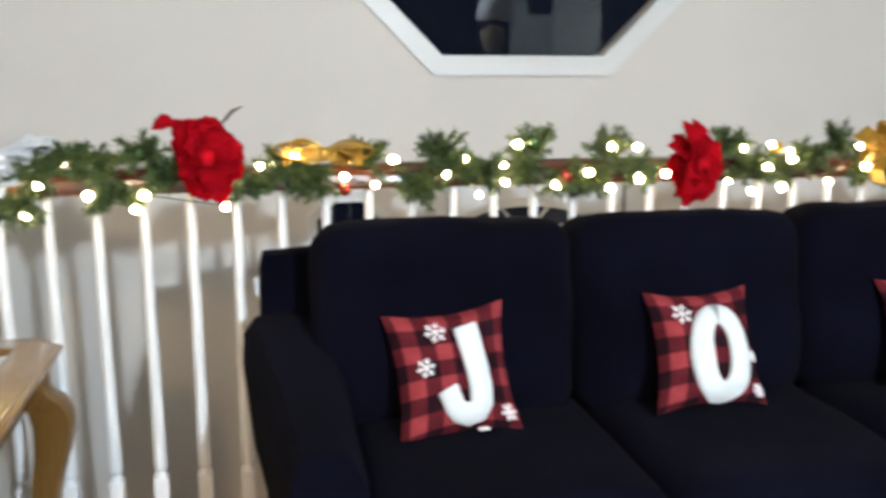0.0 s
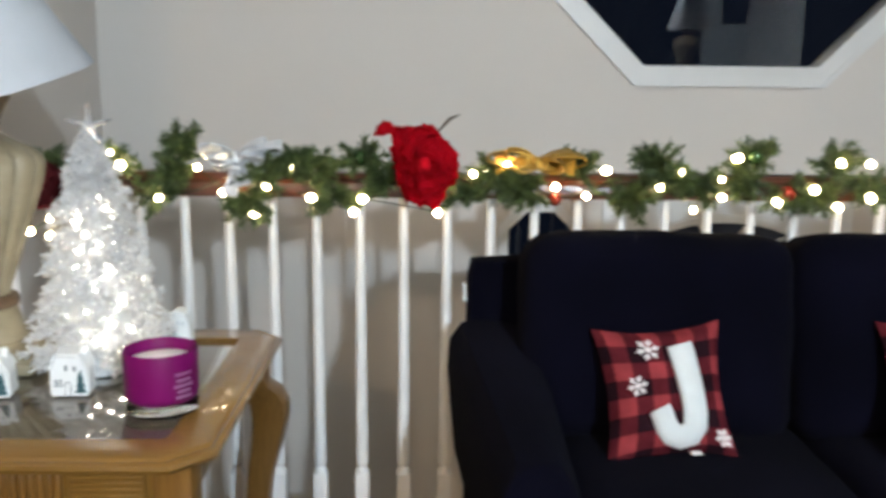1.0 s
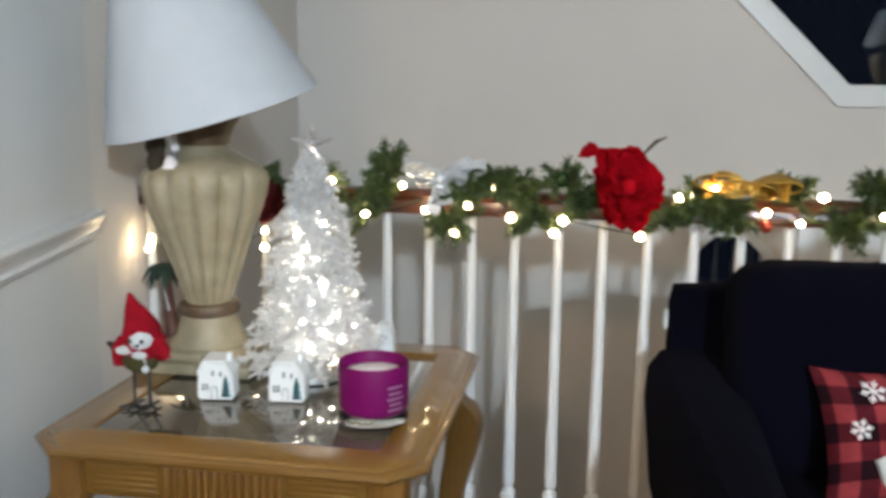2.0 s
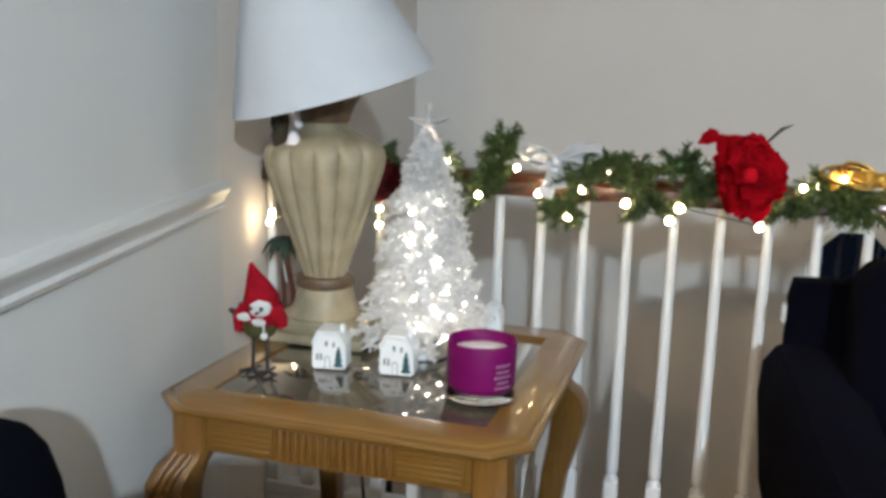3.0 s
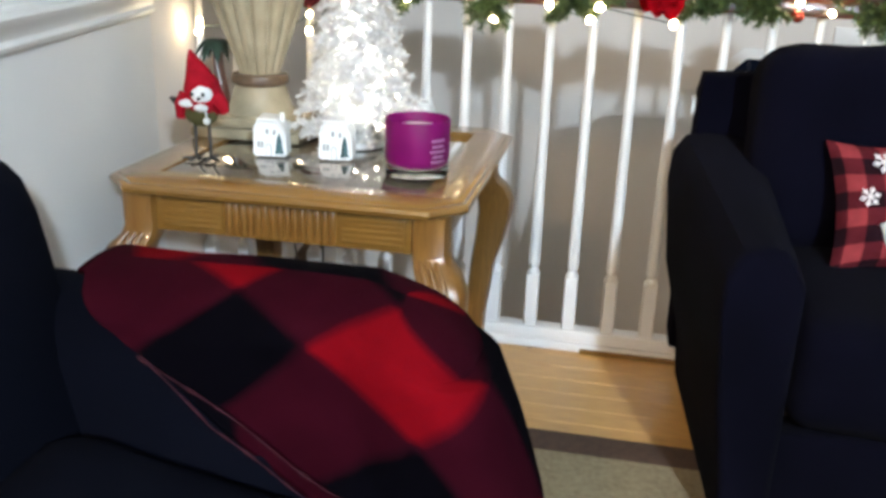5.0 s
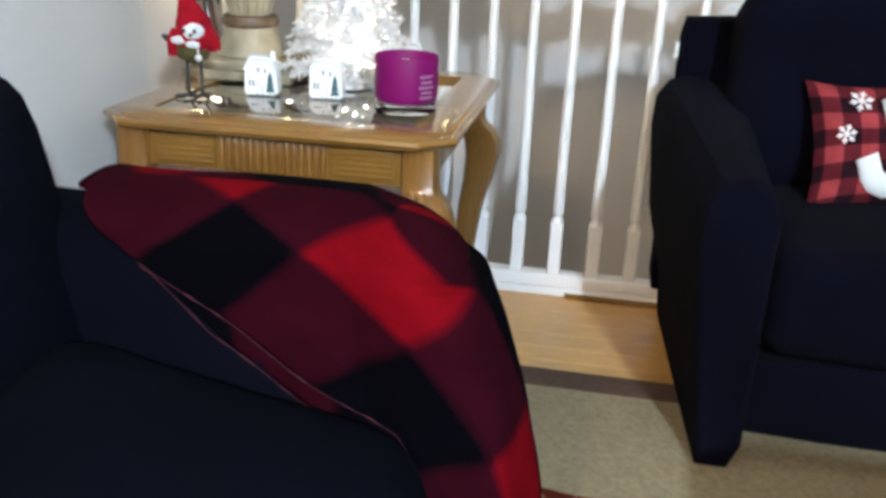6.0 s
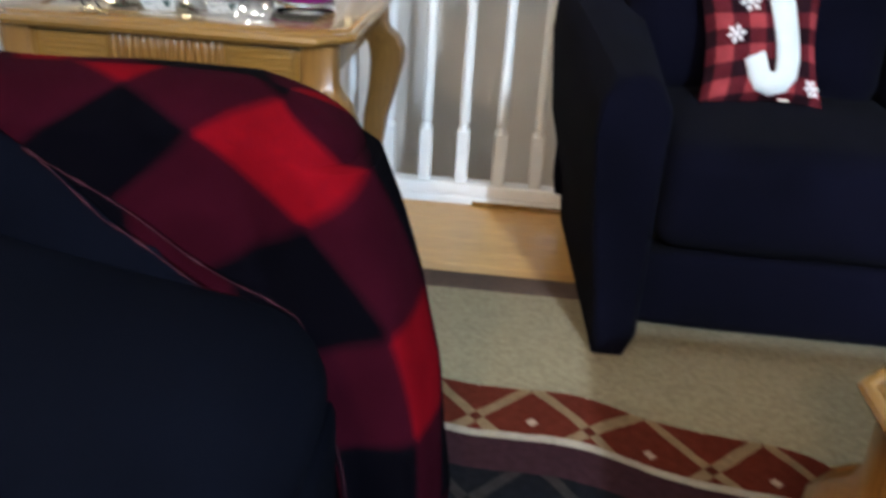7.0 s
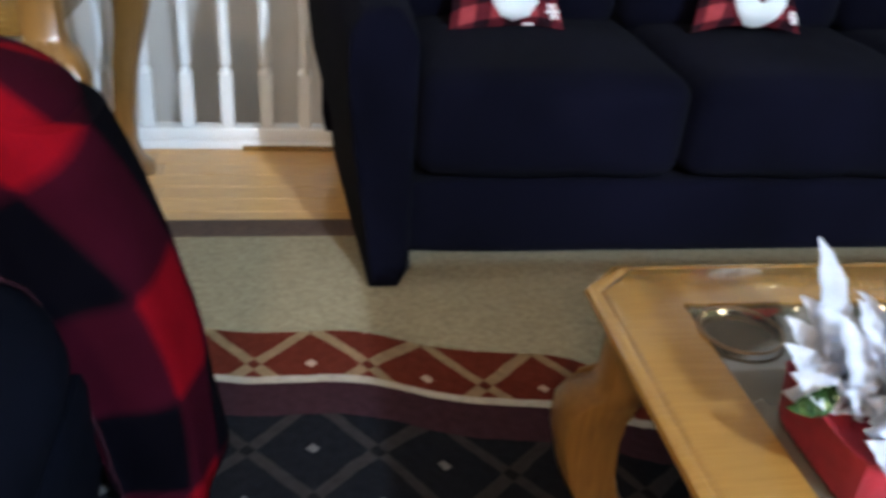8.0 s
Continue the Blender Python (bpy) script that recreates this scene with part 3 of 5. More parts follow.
    if tag:
        part("tag", box(B(), at(tag, 0.02, 0.004) + Vector((0, -0.006, -0.004)), (0.022, 0.014, 0.003), 0.001), M_flake, e, "small white sewn tag")
    return e


J = [([(0.655, 0.90), (0.67, 0.80), (0.69, 0.65), (0.71, 0.50), (0.715, 0.36), (0.70, 0.25), (0.655, 0.185), (0.58, 0.165), (0.51, 0.19), (0.465, 0.25), (0.44, 0.33), (0.415, 0.40)],
      [0.105, 0.108, 0.108, 0.108, 0.105, 0.10, 0.098, 0.095, 0.09, 0.088, 0.088, 0.09])]
O = [([(0.605 + 0.20 * math.cos(a), 0.43 + 0.355 * math.sin(a)) for a in [math.pi * (0.5 + i / 14) for i in range(29)]], [0.115 - 0.02 * abs(math.sin(math.pi * (0.5 + i / 14))) for i in range(29)])]
O[0][0][-1] = O[0][0][0]
pillow(J, [(0.232, 1.765, 0.700), (0.492, 1.785, 0.716), (0.252, 1.645, 0.458), (0.505, 1.655, 0.478)], 1.70,
       "small red and black checked pillow with white letter J", [(0.36, 0.83, 0.095), (0.22, 0.545, 0.08), (0.90, 0.12, 0.07)], (-0.035, -0.045), tag=0.66)
pillow(O, [(0.803, 1.775, 0.716), (1.050, 1.785, 0.720), (0.792, 1.655, 0.480), (1.050, 1.66, 0.484)], 1.70,
       "small red and black checked pillow with white letter O", [(0.24, 0.80, 0.095), (0.92, 0.38, 0.05), (0.91, 0.10, 0.06)], (-0.05, 0))
pillow(None, [(1.370, 1.775, 0.720), (1.62, 1.785, 0.720), (1.370, 1.655, 0.482), (1.62, 1.66, 0.482)], 1.70,
       "small red and black checked pillow at the sofa's far end", [(0.3, 0.8, 0.07)])

# ---- armchair with the plaid throw ----
chair = thing("armchair", "dark navy upholstered armchair with rounded arms", "armchair", (-0.6, 0.45, 0))
CI = Matrix.Translation((0.6, -0.45, 0))
lean = Matrix.Translation((-0.80, 0, 0.45)) @ Matrix.Rotation(radians(-14), 4, "Y") @ Matrix.Translation((0.80, 0, -0.45))
part("backrest", soft_box(B(), (-0.870, 0.46, 0.458), (0.165, 0.84, 0.725), 0.075, (0.03, 0, 0.0), 12, CI @ lean, 0.006, 2.0), M_chair, chair)
part("arm", soft_box(B(), (-0.665, 0.862, 0.352), (0.61, 0.180, 0.549), 0.085, (0.006, 0.012, 0.0), 12, CI, 0.005, 4.0), M_chair, chair)
part("arm", soft_box(B(), (-0.62, 0.06, 0.35), (0.54, 0.16, 0.57), 0.075, (0.006, 0.010, 0.0), 10, CI, 0.005, 6.0), M_chair, chair)
rise = Matrix.Translation((-0.33, 0, 0.34)) @ Matrix.Rotation(radians(11), 4, "Y") @ Matrix.Translation((0.33, 0, -0.34))
part("seat_cushion", soft_box(B(), (-0.575, 0.455, 0.325), (0.52, 0.63, 0.19), 0.09, (0.012, 0.0, 0.022), 14, CI @ rise, 0.006, 8.0), M_chair, chair)
part("base", soft_box(B(), (-0.60, 0.455, 0.19), (0.58, 0.66, 0.20), 0.03, (0, 0, 0), 6, CI), M_chair, chair)
for x, y in ((-0.36, 0.13), (-0.36, 0.82), (-0.84, 0.13), (-0.84, 0.82)):
    part("foot", lathe(B(), [(0.018, 0.006), (0.026, 0.095)], 12, (x, y, 0), CI), M_black, chair, "short black foot")

ENDX = [(0.66, -0.345), (0.63, -0.315), (0.60, -0.295), (0.50, -0.258), (0.39, -0.226), (0.18, -0.190), (0.0, -0.172)]


def end_x(z):
    for (z0, x0), (z1, x1) in zip(ENDX, ENDX[1:]):
        if z >= z1:
            return x0 + (x1 - x0) * (z0 - z) / (z0 - z1)
    return ENDX[-1][1]


def throw_outline(s, z):
    """Round the arm at height z: s from 0 on the seat side, round the front end, to 1 on the outer side."""
    xr, yn, yf, r = end_x(z) + 0.0, 0.757 - 0.02 * max(0, 0.45 - z), 0.975 + 0.03 * max(0, 0.5 - z), 0.085
    l1, l2 = (xr - r) + 0.80, math.pi * r / 2
    l3 = (yf - yn) - 2 * r
    tot = 2 * l1 + 2 * l2 + l3
    d = s * tot
    if d < l1:
        return Vector((-0.80 + d, yn, 0))
    d -= l1
    if d < l2:
        a = d / r
        return Vector((xr - r + r * math.sin(a), yn + r - r * math.cos(a), 0))
    d -= l2
    if d < l3:
        return Vector((xr, yn + r + d, 0))
    d -= l3
    if d < l2:
        a = d / r
        return Vector((xr - r + r * math.cos(a), yf - r + r * math.sin(a), 0))
    d -= l2
    return Vector((xr - r - d, yf, 0))


def throw_hem(s):
    """Height of the lower edge, slanting on the seat side, long at the front, short outside."""
    x = throw_outline(s, 0.62).x
    if s < 0.361:
        return max(0.395, 0.660 - 0.73 * max(0, x + 0.785)) - 0.36 * max(0, s - 0.335) / 0.026
    if s < 0.62:
        return 0.03
    return 0.03 + 0.25 * min(1, (s - 0.62) / 0.12)


def throw_at(s, v, drop=0.0, tuck=0.0):
    top = 0.664
    hem = throw_hem(s) - drop
    reach = max(0.06, min(1.0, (top - hem) / 0.052)) ** 0.5
    if v < 0.32 or reach < 1:
        k = min(1, v / 0.32) * reach
        edge = throw_outline(s, 0.62)
        mid = Vector((min(edge.x, -0.40), 0.868, 0))
        p = mid.lerp(edge, math.sin(k * math.pi / 2))
        p.z = top - 0.052 * (1 - math.cos(k * math.pi / 2)) - 0.03 * max(0, p.x + 0.45) / 0.12
    else:
        k = (v - 0.32) / 0.68
        e = throw_outline(s, 0.62)
        z0 = top - 0.052 - 0.03 * max(0, e.x + 0.45) / 0.12
        z = z0 + (min(hem, z0) - z0) * k
        p = throw_outline(s, min(z, 0.62))
        fold = 0.010 * math.sin(s * 60 + 2 * math.sin(s * 17)) * k * (1 if s > 0.3 else 0.35)
        p += (p - Vector((-0.5, 0.868, 0))).normalized() * (fold - tuck)
        p.z = z
    p += noise.noise_vector(p * 7) * 0.006
    return p


def throw_uv(s, v):
    run = -0.80 + s * 1.133
    w = (0.11 * v / 0.32) if v < 0.32 else 0.11 + (0.612 - throw_at(s, v).z)
    past, run = max(0, run + 0.20), min(run, -0.20)
    p = 1.103 + 1.117 * run + 1.317 * w - 4.85 * run * run - 8.621 * run * w + 2.53 * w * w + 3 * past
    q = 3.175 + 5.595 * run - 2.94 * w + 1.255 * run * run + 11.04 * run * w + 6.511 * w * w + 6 * past
    return ((max(p, -1.96) + 0.5) * 0.142, (max(q, -0.88) + 0.5) * 0.142)


bm = sheet(B(), throw_at, 110, 46, uv=throw_uv)
sheet(bm, lambda u, v: throw_at(0.10 + 0.258 * u, 0.8 + 0.2 * v, 0.040 * min(1, 4 * u), 0.0045), 50, 6, uv=lambda u, v: throw_uv(0.10 + 0.258 * u, 0.9))
bmesh.ops.remove_doubles(bm, verts=bm.verts[:], dist=0.0002)
throw = single("throw_blanket", bm, M_plaid, "red and black buffalo-check fleece throw draped over the chair arm", "blanket")
md = throw.modifiers.new("thick", "SOLIDIFY")
md.thickness, md.offset = 0.007, 1.0
# hem edges; their paler colour paints the light they catch
for drop, tuck in ((0.0, -0.004), (0.040, 0.001)):
    bm = tube(B(), [throw_at(0.10 + 0.24 * i / 60, 1.0, drop * min(1, i / 14), tuck) for i in range(61)], [0.0008 + 0.0034 * max(0, noise.noise(Vector((i * 0.31, drop * 90, 0)))) for i in range(61)], 6)
    part("hem", bm, M_hem, throw, "hem edge with its highlight painted paler")
bm = tube(B(), [throw_at(0.337 + 0.023 * i / 40, 1.0, 0.0, -0.003) for i in range(41)], [0.0010 + 0.0026 * max(0, noise.noise(Vector((i * 0.27, 3, 0)))) for i in range(41)], 6)
part("hem", bm, M_hem, throw, "hem edge with its highlight painted paler")


# ---- end table ----
def cabriole(bm, sx, sy, h, spread=1.0, post=0.0):
    """A cabriole leg of square-ish section from the apron corner to the foot, bulging out along its diagonal."""
    sec = [(h, -0.006, 0.033), (h - 0.07, -0.006, 0.033), (h - 0.088, -0.001, 0.036), (h - 0.105, 0.012, 0.041), (h - 0.135, 0.022, 0.044), (h - 0.17, 0.024, 0.042),
           (h - 0.23, 0.016, 0.036), (h - 0.30, 0.002, 0.030), (h * 0.28, -0.010, 0.026), (h * 0.16, -0.010, 0.024), (h * 0.08, 0.000, 0.026), (0.022, 0.012, 0.032), (0.0, 0.014, 0.030)]
    sec = [(z - (post if 1 <= i <= 6 else 0), o, r) for i, (z, o, r) in enumerate(sec)]
    rows = []
    for z, o, r in sec:
        o *= spread
        row = []
        for k in range(16):
            a = 2 * math.pi * k / 16
            c, s = math.cos(a), math.sin(a)
            f = (abs(c) ** 4 + abs(s) ** 4) ** -0.25
            row.append(bm.verts.new((sx * o + r * f * c, sy * o + r * f * s, z)))
        rows.append(row)
    for a, b in zip(rows, rows[1:]):
        for k in range(16):
            bm.faces.new((a[k], a[(k + 1) % 16], b[(k + 1) % 16], b[k]))
    bm.faces.new(rows[0]); bm.faces.new(rows[-1][::-1])
    bmesh.ops.recalc_face_normals(bm, faces=bm.faces[:])
    return bm


def chamfered(w, d, c):
    return [(-w + c, -d), (w - c, -d), (w, -d + c), (w, d - c), (w - c, d), (-w + c, d), (-w, d - c), (-w, -d + c)]


def top_ring(bm, w, d, c, inw, ind, z, th):
    """A moulded table top with a rectangular opening for the glass."""
    o = [chamfered(w + e, d + e, c) for e in (-0.016, -0.004, 0.0, -0.002, -0.007, -0.012, -0.0145, -0.017, -0.021)]
    zs = [z - th, z - th * 0.8, z - th * 0.5, z - 0.007, z - 0.0042, z - 0.0040, z - 0.0052, z - 0.0022, z]
    rings = [[bm.verts.new((x, y, zz)) for x, y in ps] for ps, zz in zip(o, zs)]
    inner = chamfered(inw, ind, 0.004)
    rings.append([bm.verts.new((x, y, z)) for x, y in inner])
    rings.append([bm.verts.new((x, y, z - th)) for x, y in inner])
    rings.append(rings[0])
    for a, b in zip(rings, rings[1:]):
        for i in range(8):
            j = (i + 1) % 8
            bm.faces.new((a[i], a[j], b[j], b[i]))
    bmesh.ops.recalc_face_normals(bm, faces=bm.faces[:])
    return bm


def side_table(name, label, cx, cy, w, d, h, front, inset, legh, clip, post=0.0):
    """An oak table with glass top, cabriole legs and fluted knees; the decorated front faces -y."""
    e = thing(name, label, "table", (cx, cy, 0))
    th = 0.026
    part("tabletop", top_ring(B(), w, d, clip, w - inset, d - inset, h, th), M_oak, e, "golden oak top with clipped corners")
    part("glass_panel", box(B(), (0, 0, h - 0.006), (2 * (w - inset) - 0.001, 2 * (d - inset) - 0.001, 0.006), 0.001), M_tint, e, "smoky glass inset")
    part("glass_backing", box(B(), (0, 0, h - 0.018), (2 * (w - inset) - 0.002, 2 * (d - inset) - 0.002, 0.008)), M_urn_d, e)
    az, ah = h - th - front / 2, front
    iw, idp = w - 0.062, d - 0.058
    for sy in (-1, 1):
        part("apron", box(B(), (0, sy * idp, az), (2 * iw, 0.02, ah), 0.003), M_oak, e)
    for sx in (-1, 1):
        part("apron", box(B(), (sx * iw, 0, az), (0.02, 2 * idp - 0.02, ah), 0.003), M_oak, e)
    # front: two panels and the reeded centre
    px = iw - 0.045
    for x0, x1 in ((-px, -0.108), (0.108, px)):
        bm = box(B(), ((x0 + x1) / 2, -idp - 0.012, az), (x1 - x0 - 0.006, 0.008, ah - 0.022), 0.003)
        for k in range(5):
            box(bm, ((x0 + x1) / 2, -idp - 0.0165, az - (ah - 0.034) / 2 + (ah - 0.034) * k / 4), (x1 - x0 - 0.016, 0.004, (ah - 0.034) / 7), 0.0012, seg=1)
        part("drawer_panel", bm, M_oak, e)
    n = 15
    for k in range(n):
        x = -0.098 + 0.196 * k / (n - 1)
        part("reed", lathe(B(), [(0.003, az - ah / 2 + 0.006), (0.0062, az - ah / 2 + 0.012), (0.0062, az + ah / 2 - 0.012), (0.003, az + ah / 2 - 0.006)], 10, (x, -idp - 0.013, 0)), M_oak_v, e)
    part("reed_backing", box(B(), (0, -idp - 0.0105, az), (0.214, 0.004, ah - 0.008)), M_oak, e)
    for sx in (-1, 1):
        for sy in (-1, 1):
            lx, ly = sx * (w - 0.060), sy * (d - 0.058)
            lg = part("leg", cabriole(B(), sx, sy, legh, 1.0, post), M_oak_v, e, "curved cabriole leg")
            lg.location = (lx, ly, 0)
            for k in (-1, 0, 1):
                pts = []
                for z, o, r in ((legh - 0.078, -0.004, 0.0345), (legh - 0.105, 0.012, 0.0412), (legh - 0.135, 0.022, 0.044), (legh - 0.17, 0.024, 0.042), (legh - 0.23, 0.016, 0.036), (legh - 0.29, 0.004, 0.0305)):
                    pts.append((sx * o + k * 0.015, sy * (o + r + 0.0005), z - post))
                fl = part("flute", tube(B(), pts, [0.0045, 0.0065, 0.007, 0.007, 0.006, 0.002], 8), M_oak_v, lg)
    return e


side_table("end_table", "golden oak end table with glass top and cabriole legs", -0.751, 1.668, 0.341, 0.360, 0.622, 0.076, 0.088, 0.596, 0.058)


# ---- coffee table and what stands on it ----
side_table("coffee_table", "golden oak coffee table with glass inset and cabriole legs", 0.768, 0.412, 0.50, 0.300, 0.450, 0.055, 0.098, 0.424, 0.048, 0.03)
single("metal_ring", tube(B(), [(0.408 + 0.044 * math.cos(2 * math.pi * i / 40), 0.558 + 0.044 * math.sin(2 * math.pi * i / 40), 0.4522) for i in range(41)], 0.0018, 8),
       M_urn_d, "thin dark metal ring lying on the coffee table", "ring")
pot = thing("gift_planter", "red ribbed planter holding white glitter leaves", "planter", (0.446, 0.362, 0.4505))
bm = lathe(B(), [(0.066, 0.0), (0.068, 0.004), (0.071, 0.050), (0.073, 0.055), (0.069, 0.055), (0.066, 0.045), (0.0, 0.043)], 96, rfun=lambda a, z: (1 + 0.010 * math.cos(48 * a)) * (abs(math.cos(a)) ** 7 + abs(math.sin(a)) ** 7) ** (-1 / 7))
part("pot", bm, M_crimson, pot, "crimson ribbed pot")


def glitter_leaf(base, tip, width, cup, notch=0.05):
    b, t = Vector(base), Vector(tip)
    d = t - b
    s = d.cross(Vector((0.3, -1, 0.4))).normalized()
    n = s.cross(d).normalized()

    def f(u, v):
        w = width * math.sin(math.pi * min(1, 0.08 + 0.92 * v)) ** 0.75 * (1 + notch * math.sin(v * 19))
        return b + d * v + s * (2 * u - 1) * w + n * (cup * math.sin(math.pi * v) + 0.5 * w * (2 * u - 1) ** 2 + 0.0015 * math.sin(30 * v))
    bm = sheet(B(), f, 4, 16)
    g = [x for x in bm.faces]
    r = bmesh.ops.solidify(bm, geom=g, thickness=0.0012)
    return bm


rl = random.Random(5)
leaves = [((-0.032, 0.062, 0.045), (-0.056, 0.088, 0.172), 0.018), ((-0.05, 0, 0.055), (-0.098, 0.012, 0.085), 0.014), ((-0.03, -0.03, 0.055), (-0.062, -0.060, 0.082), 0.016),
          ((0.012, 0.05, 0.045), (0.018, 0.075, 0.160), 0.017), ((-0.05, 0.03, 0.05), (-0.092, 0.040, 0.095), 0.013), ((-0.04, 0.045, 0.05), (-0.080, 0.066, 0.105), 0.014)]
for k in range(46):
    a, el = rl.uniform(0, 6.28), rl.uniform(0.25, 1.35)
    r0 = rl.uniform(0.0, 0.055)
    ln = rl.uniform(0.065, 0.115) * (0.7 if math.cos(a) < -0.3 else 1.0)
    bs = Vector((0.012 + r0 * math.cos(a), r0 * math.sin(a), 0.05))
    leaves.append((bs, bs + Vector((math.cos(a) * math.cos(el), math.sin(a) * math.cos(el), math.sin(el))) * ln, rl.uniform(0.012, 0.018)))
for k in range(20):
    bs = Vector((rl.uniform(-0.045, 0.04), rl.uniform(-0.03, 0.05), 0.05))
    leaves.append((bs, bs + Vector((rl.uniform(-0.05, 0.03), rl.uniform(-0.01, 0.05), rl.uniform(0.035, 0.085))), rl.uniform(0.013, 0.019)))
for b, t, w in leaves:
    part("leaf", glitter_leaf(b, t, w, 0.008), M_glitter, pot, "white glittered leaf")
for k in range(16):
    y0 = rl.uniform(-0.07, 0.06)
    x0 = rl.uniform(-0.06, 0.0)
    part("leaf", glitter_leaf((x0, y0, 0.055), (x0 - rl.uniform(0.02, 0.05), y0 + rl.uniform(-0.04, 0.02), rl.uniform(0.05, 0.10)), rl.uniform(0.012, 0.017), 0.010), M_glitter, pot, "white glittered leaf")
part("leaf", glitter_leaf((-0.06, 0.0, 0.075), (-0.105, -0.005, 0.062), 0.012, 0.005), M_orn_g, pot, "green leaf")


# ---- table lamps ----
def table_lamp(at, tilt, label):
    e = thing("table_lamp", label, "lamp", at)
    part("plinth", box(box(B(), (0, 0, 0.011), (0.25, 0.20, 0.022), 0.003), (0, 0, 0.032), (0.215, 0.17, 0.020), 0.005), M_urn, e)
    part("pedestal", lathe(B(), [(0.080, 0.042), (0.082, 0.050), (0.070, 0.062), (0.064, 0.085), (0.056, 0.108)], 36), M_urn, e)
    part("collar", lathe(B(), [(0.054, 0.108), (0.062, 0.112), (0.064, 0.122), (0.060, 0.132), (0.052, 0.134)], 36), M_urn_d, e, "bronze collar")
    pr = [(0.046, 0.134), (0.054, 0.16), (0.072, 0.21), (0.092, 0.265), (0.112, 0.32), (0.126, 0.365), (0.130, 0.39), (0.125, 0.406), (0.104, 0.422), (0.074, 0.436), (0.051, 0.450), (0.046, 0.462)]
    part("body", lathe(B(), pr, 112, rfun=lambda a, z: 1 - 0.11 * (1 - abs(math.sin(7 * a))) ** 2.0 * min(1, max(0, (0.44 - z) / 0.06)) ), M_urn, e, "fluted antique-beige urn")
    part("neck", lathe(B(), [(0.045, 0.458), (0.051, 0.463), (0.054, 0.476), (0.062, 0.495), (0.074, 0.514), (0.076, 0.520), (0.020, 0.524), (0.012, 0.60)], 32), M_urn_d, e, "bronze neck")
    m = Matrix.Translation((0.022, 0, 0.512 + 0.0014 * tilt)) @ Matrix.Rotation(radians(-tilt * 1.25), 4, "Y") @ Matrix.Rotation(radians(tilt), 4, "X")
    pr = [(0.217, 0.0), (0.160, 0.15), (0.105, 0.295), (0.103, 0.295), (0.158, 0.15), (0.2135, 0.0), (0.217, 0.0)]
    bm = B()
    n = 56
    rows = [[bm.verts.new(m @ Vector((r * math.cos(2 * math.pi * i / n), r * math.sin(2 * math.pi * i / n), z))) for i in range(n)] for r, z in pr[:-1]]
    rows.append(rows[0])
    for a, b in zip(rows, rows[1:]):
        for i in range(n):
            bm.faces.new((a[i], a[(i + 1) % n], b[(i + 1) % n], b[i]))
    bmesh.ops.recalc_face_normals(bm, faces=bm.faces[:])
    part("shade", bm, M_shade, e, "white linen shade, lamp unlit")
    part("harp", tube(B(), [m @ Vector((0.05 * math.cos(a), 0, 0.16 + 0.13 * math.sin(a))) for a in [math.pi * (-0.3 + 1.6 * i / 14) for i in range(15)]], 0.002, 6), M_gold, e)
    return e


table_lamp((-0.962, 1.785, 0.622), 10.5, "beige fluted urn table lamp with tilted white shade")
cab = thing("cabinet", "tall dark wooden cabinet against the room's far side", "cabinet", (2.36, -1.05, 0))
part("body", box(B(), (0, 0, 0.573), (0.62, 0.40, 1.13), 0.008), M_black, cab)
for sx in (-1, 1):
    dr = part("door", box(B(), (sx * 0.15, 0.206, 0.57), (0.28, 0.012, 1.02), 0.004), M_black, cab)
    part("handle", tube(B(), [(sx * 0.03, 0.226, 0.55), (sx * 0.03, 0.226, 0.65)], 0.006), M_gold, dr)
table_lamp((2.36, -1.02, 1.139), 0.0, "beige fluted urn table lamp on the dark cabinet")
cur = B()
sheet(cur, lambda u, v: Vector((1.5 + 2.06 * u, -4.55 + 0.03 * math.sin(u * 100) + 0.01 * math.sin(u * 41), 0.03 + 2.45 * v)), 200, 2)
bmesh.ops.solidify(cur, geom=cur.faces[:], thickness=0.004)
single("curtain", cur, M_curtain, "dark floor-length curtain with soft folds", "curtain")
# second dark sheet, added out of view to darken the window's reflection
cur = B()
sheet(cur, lambda u, v: Vector((4.13 + 0.03 * math.sin(u * 95) + 0.01 * math.sin(u * 37), -2.62 + 1.9 * u, 0.03 + 2.45 * v)), 200, 2)
bmesh.ops.solidify(cur, geom=cur.faces[:], thickness=0.004)
single("curtain", cur, M_curtain, "dark folded sheet along the side wall, added for the window's reflection", "curtain")
pic = thing("picture_frame", "dark framed picture on the plain wall", "picture", (4.0, -4.585, 2.15))
part("frame", box(B(), (0, 0, 0), (0.36, 0.024, 0.46), 0.006), M_black, pic)
part("print", box(B(), (0, 0.0135, 0), (0.28, 0.003, 0.38)), M_curtain, pic)


# ---- small things on the end table ----
T = 0.6225
tas = thing("hanging_ornament", "dark brown ornament with cream bell hanging under the shade", "ornament", (0, 0, 0))
o = tube(B(), [(-1.021, 1.70, 1.150), (-1.023, 1.70, 1.105)], 0.0015, 6)
lathe(o, [(0.004, 1.030), (0.015, 1.036), (0.019, 1.052), (0.015, 1.066), (0.020, 1.080), (0.018, 1.098), (0.006, 1.108)], 16, (-1.023, 1.70, 0))
part("figure", o, M_brown, tas)
bm = tube(B(), [(-0.996, 1.695, 1.112), (-0.984, 1.692, 1.098), (-0.976, 1.690, 1.078), (-0.980, 1.690, 1.060)], [0.003, 0.006, 0.008, 0.004], 8)
lathe(bm, [(0.016, 1.040), (0.014, 1.048), (0.011, 1.058), (0.004, 1.066)], 16, (-0.988, 1.690, 0))
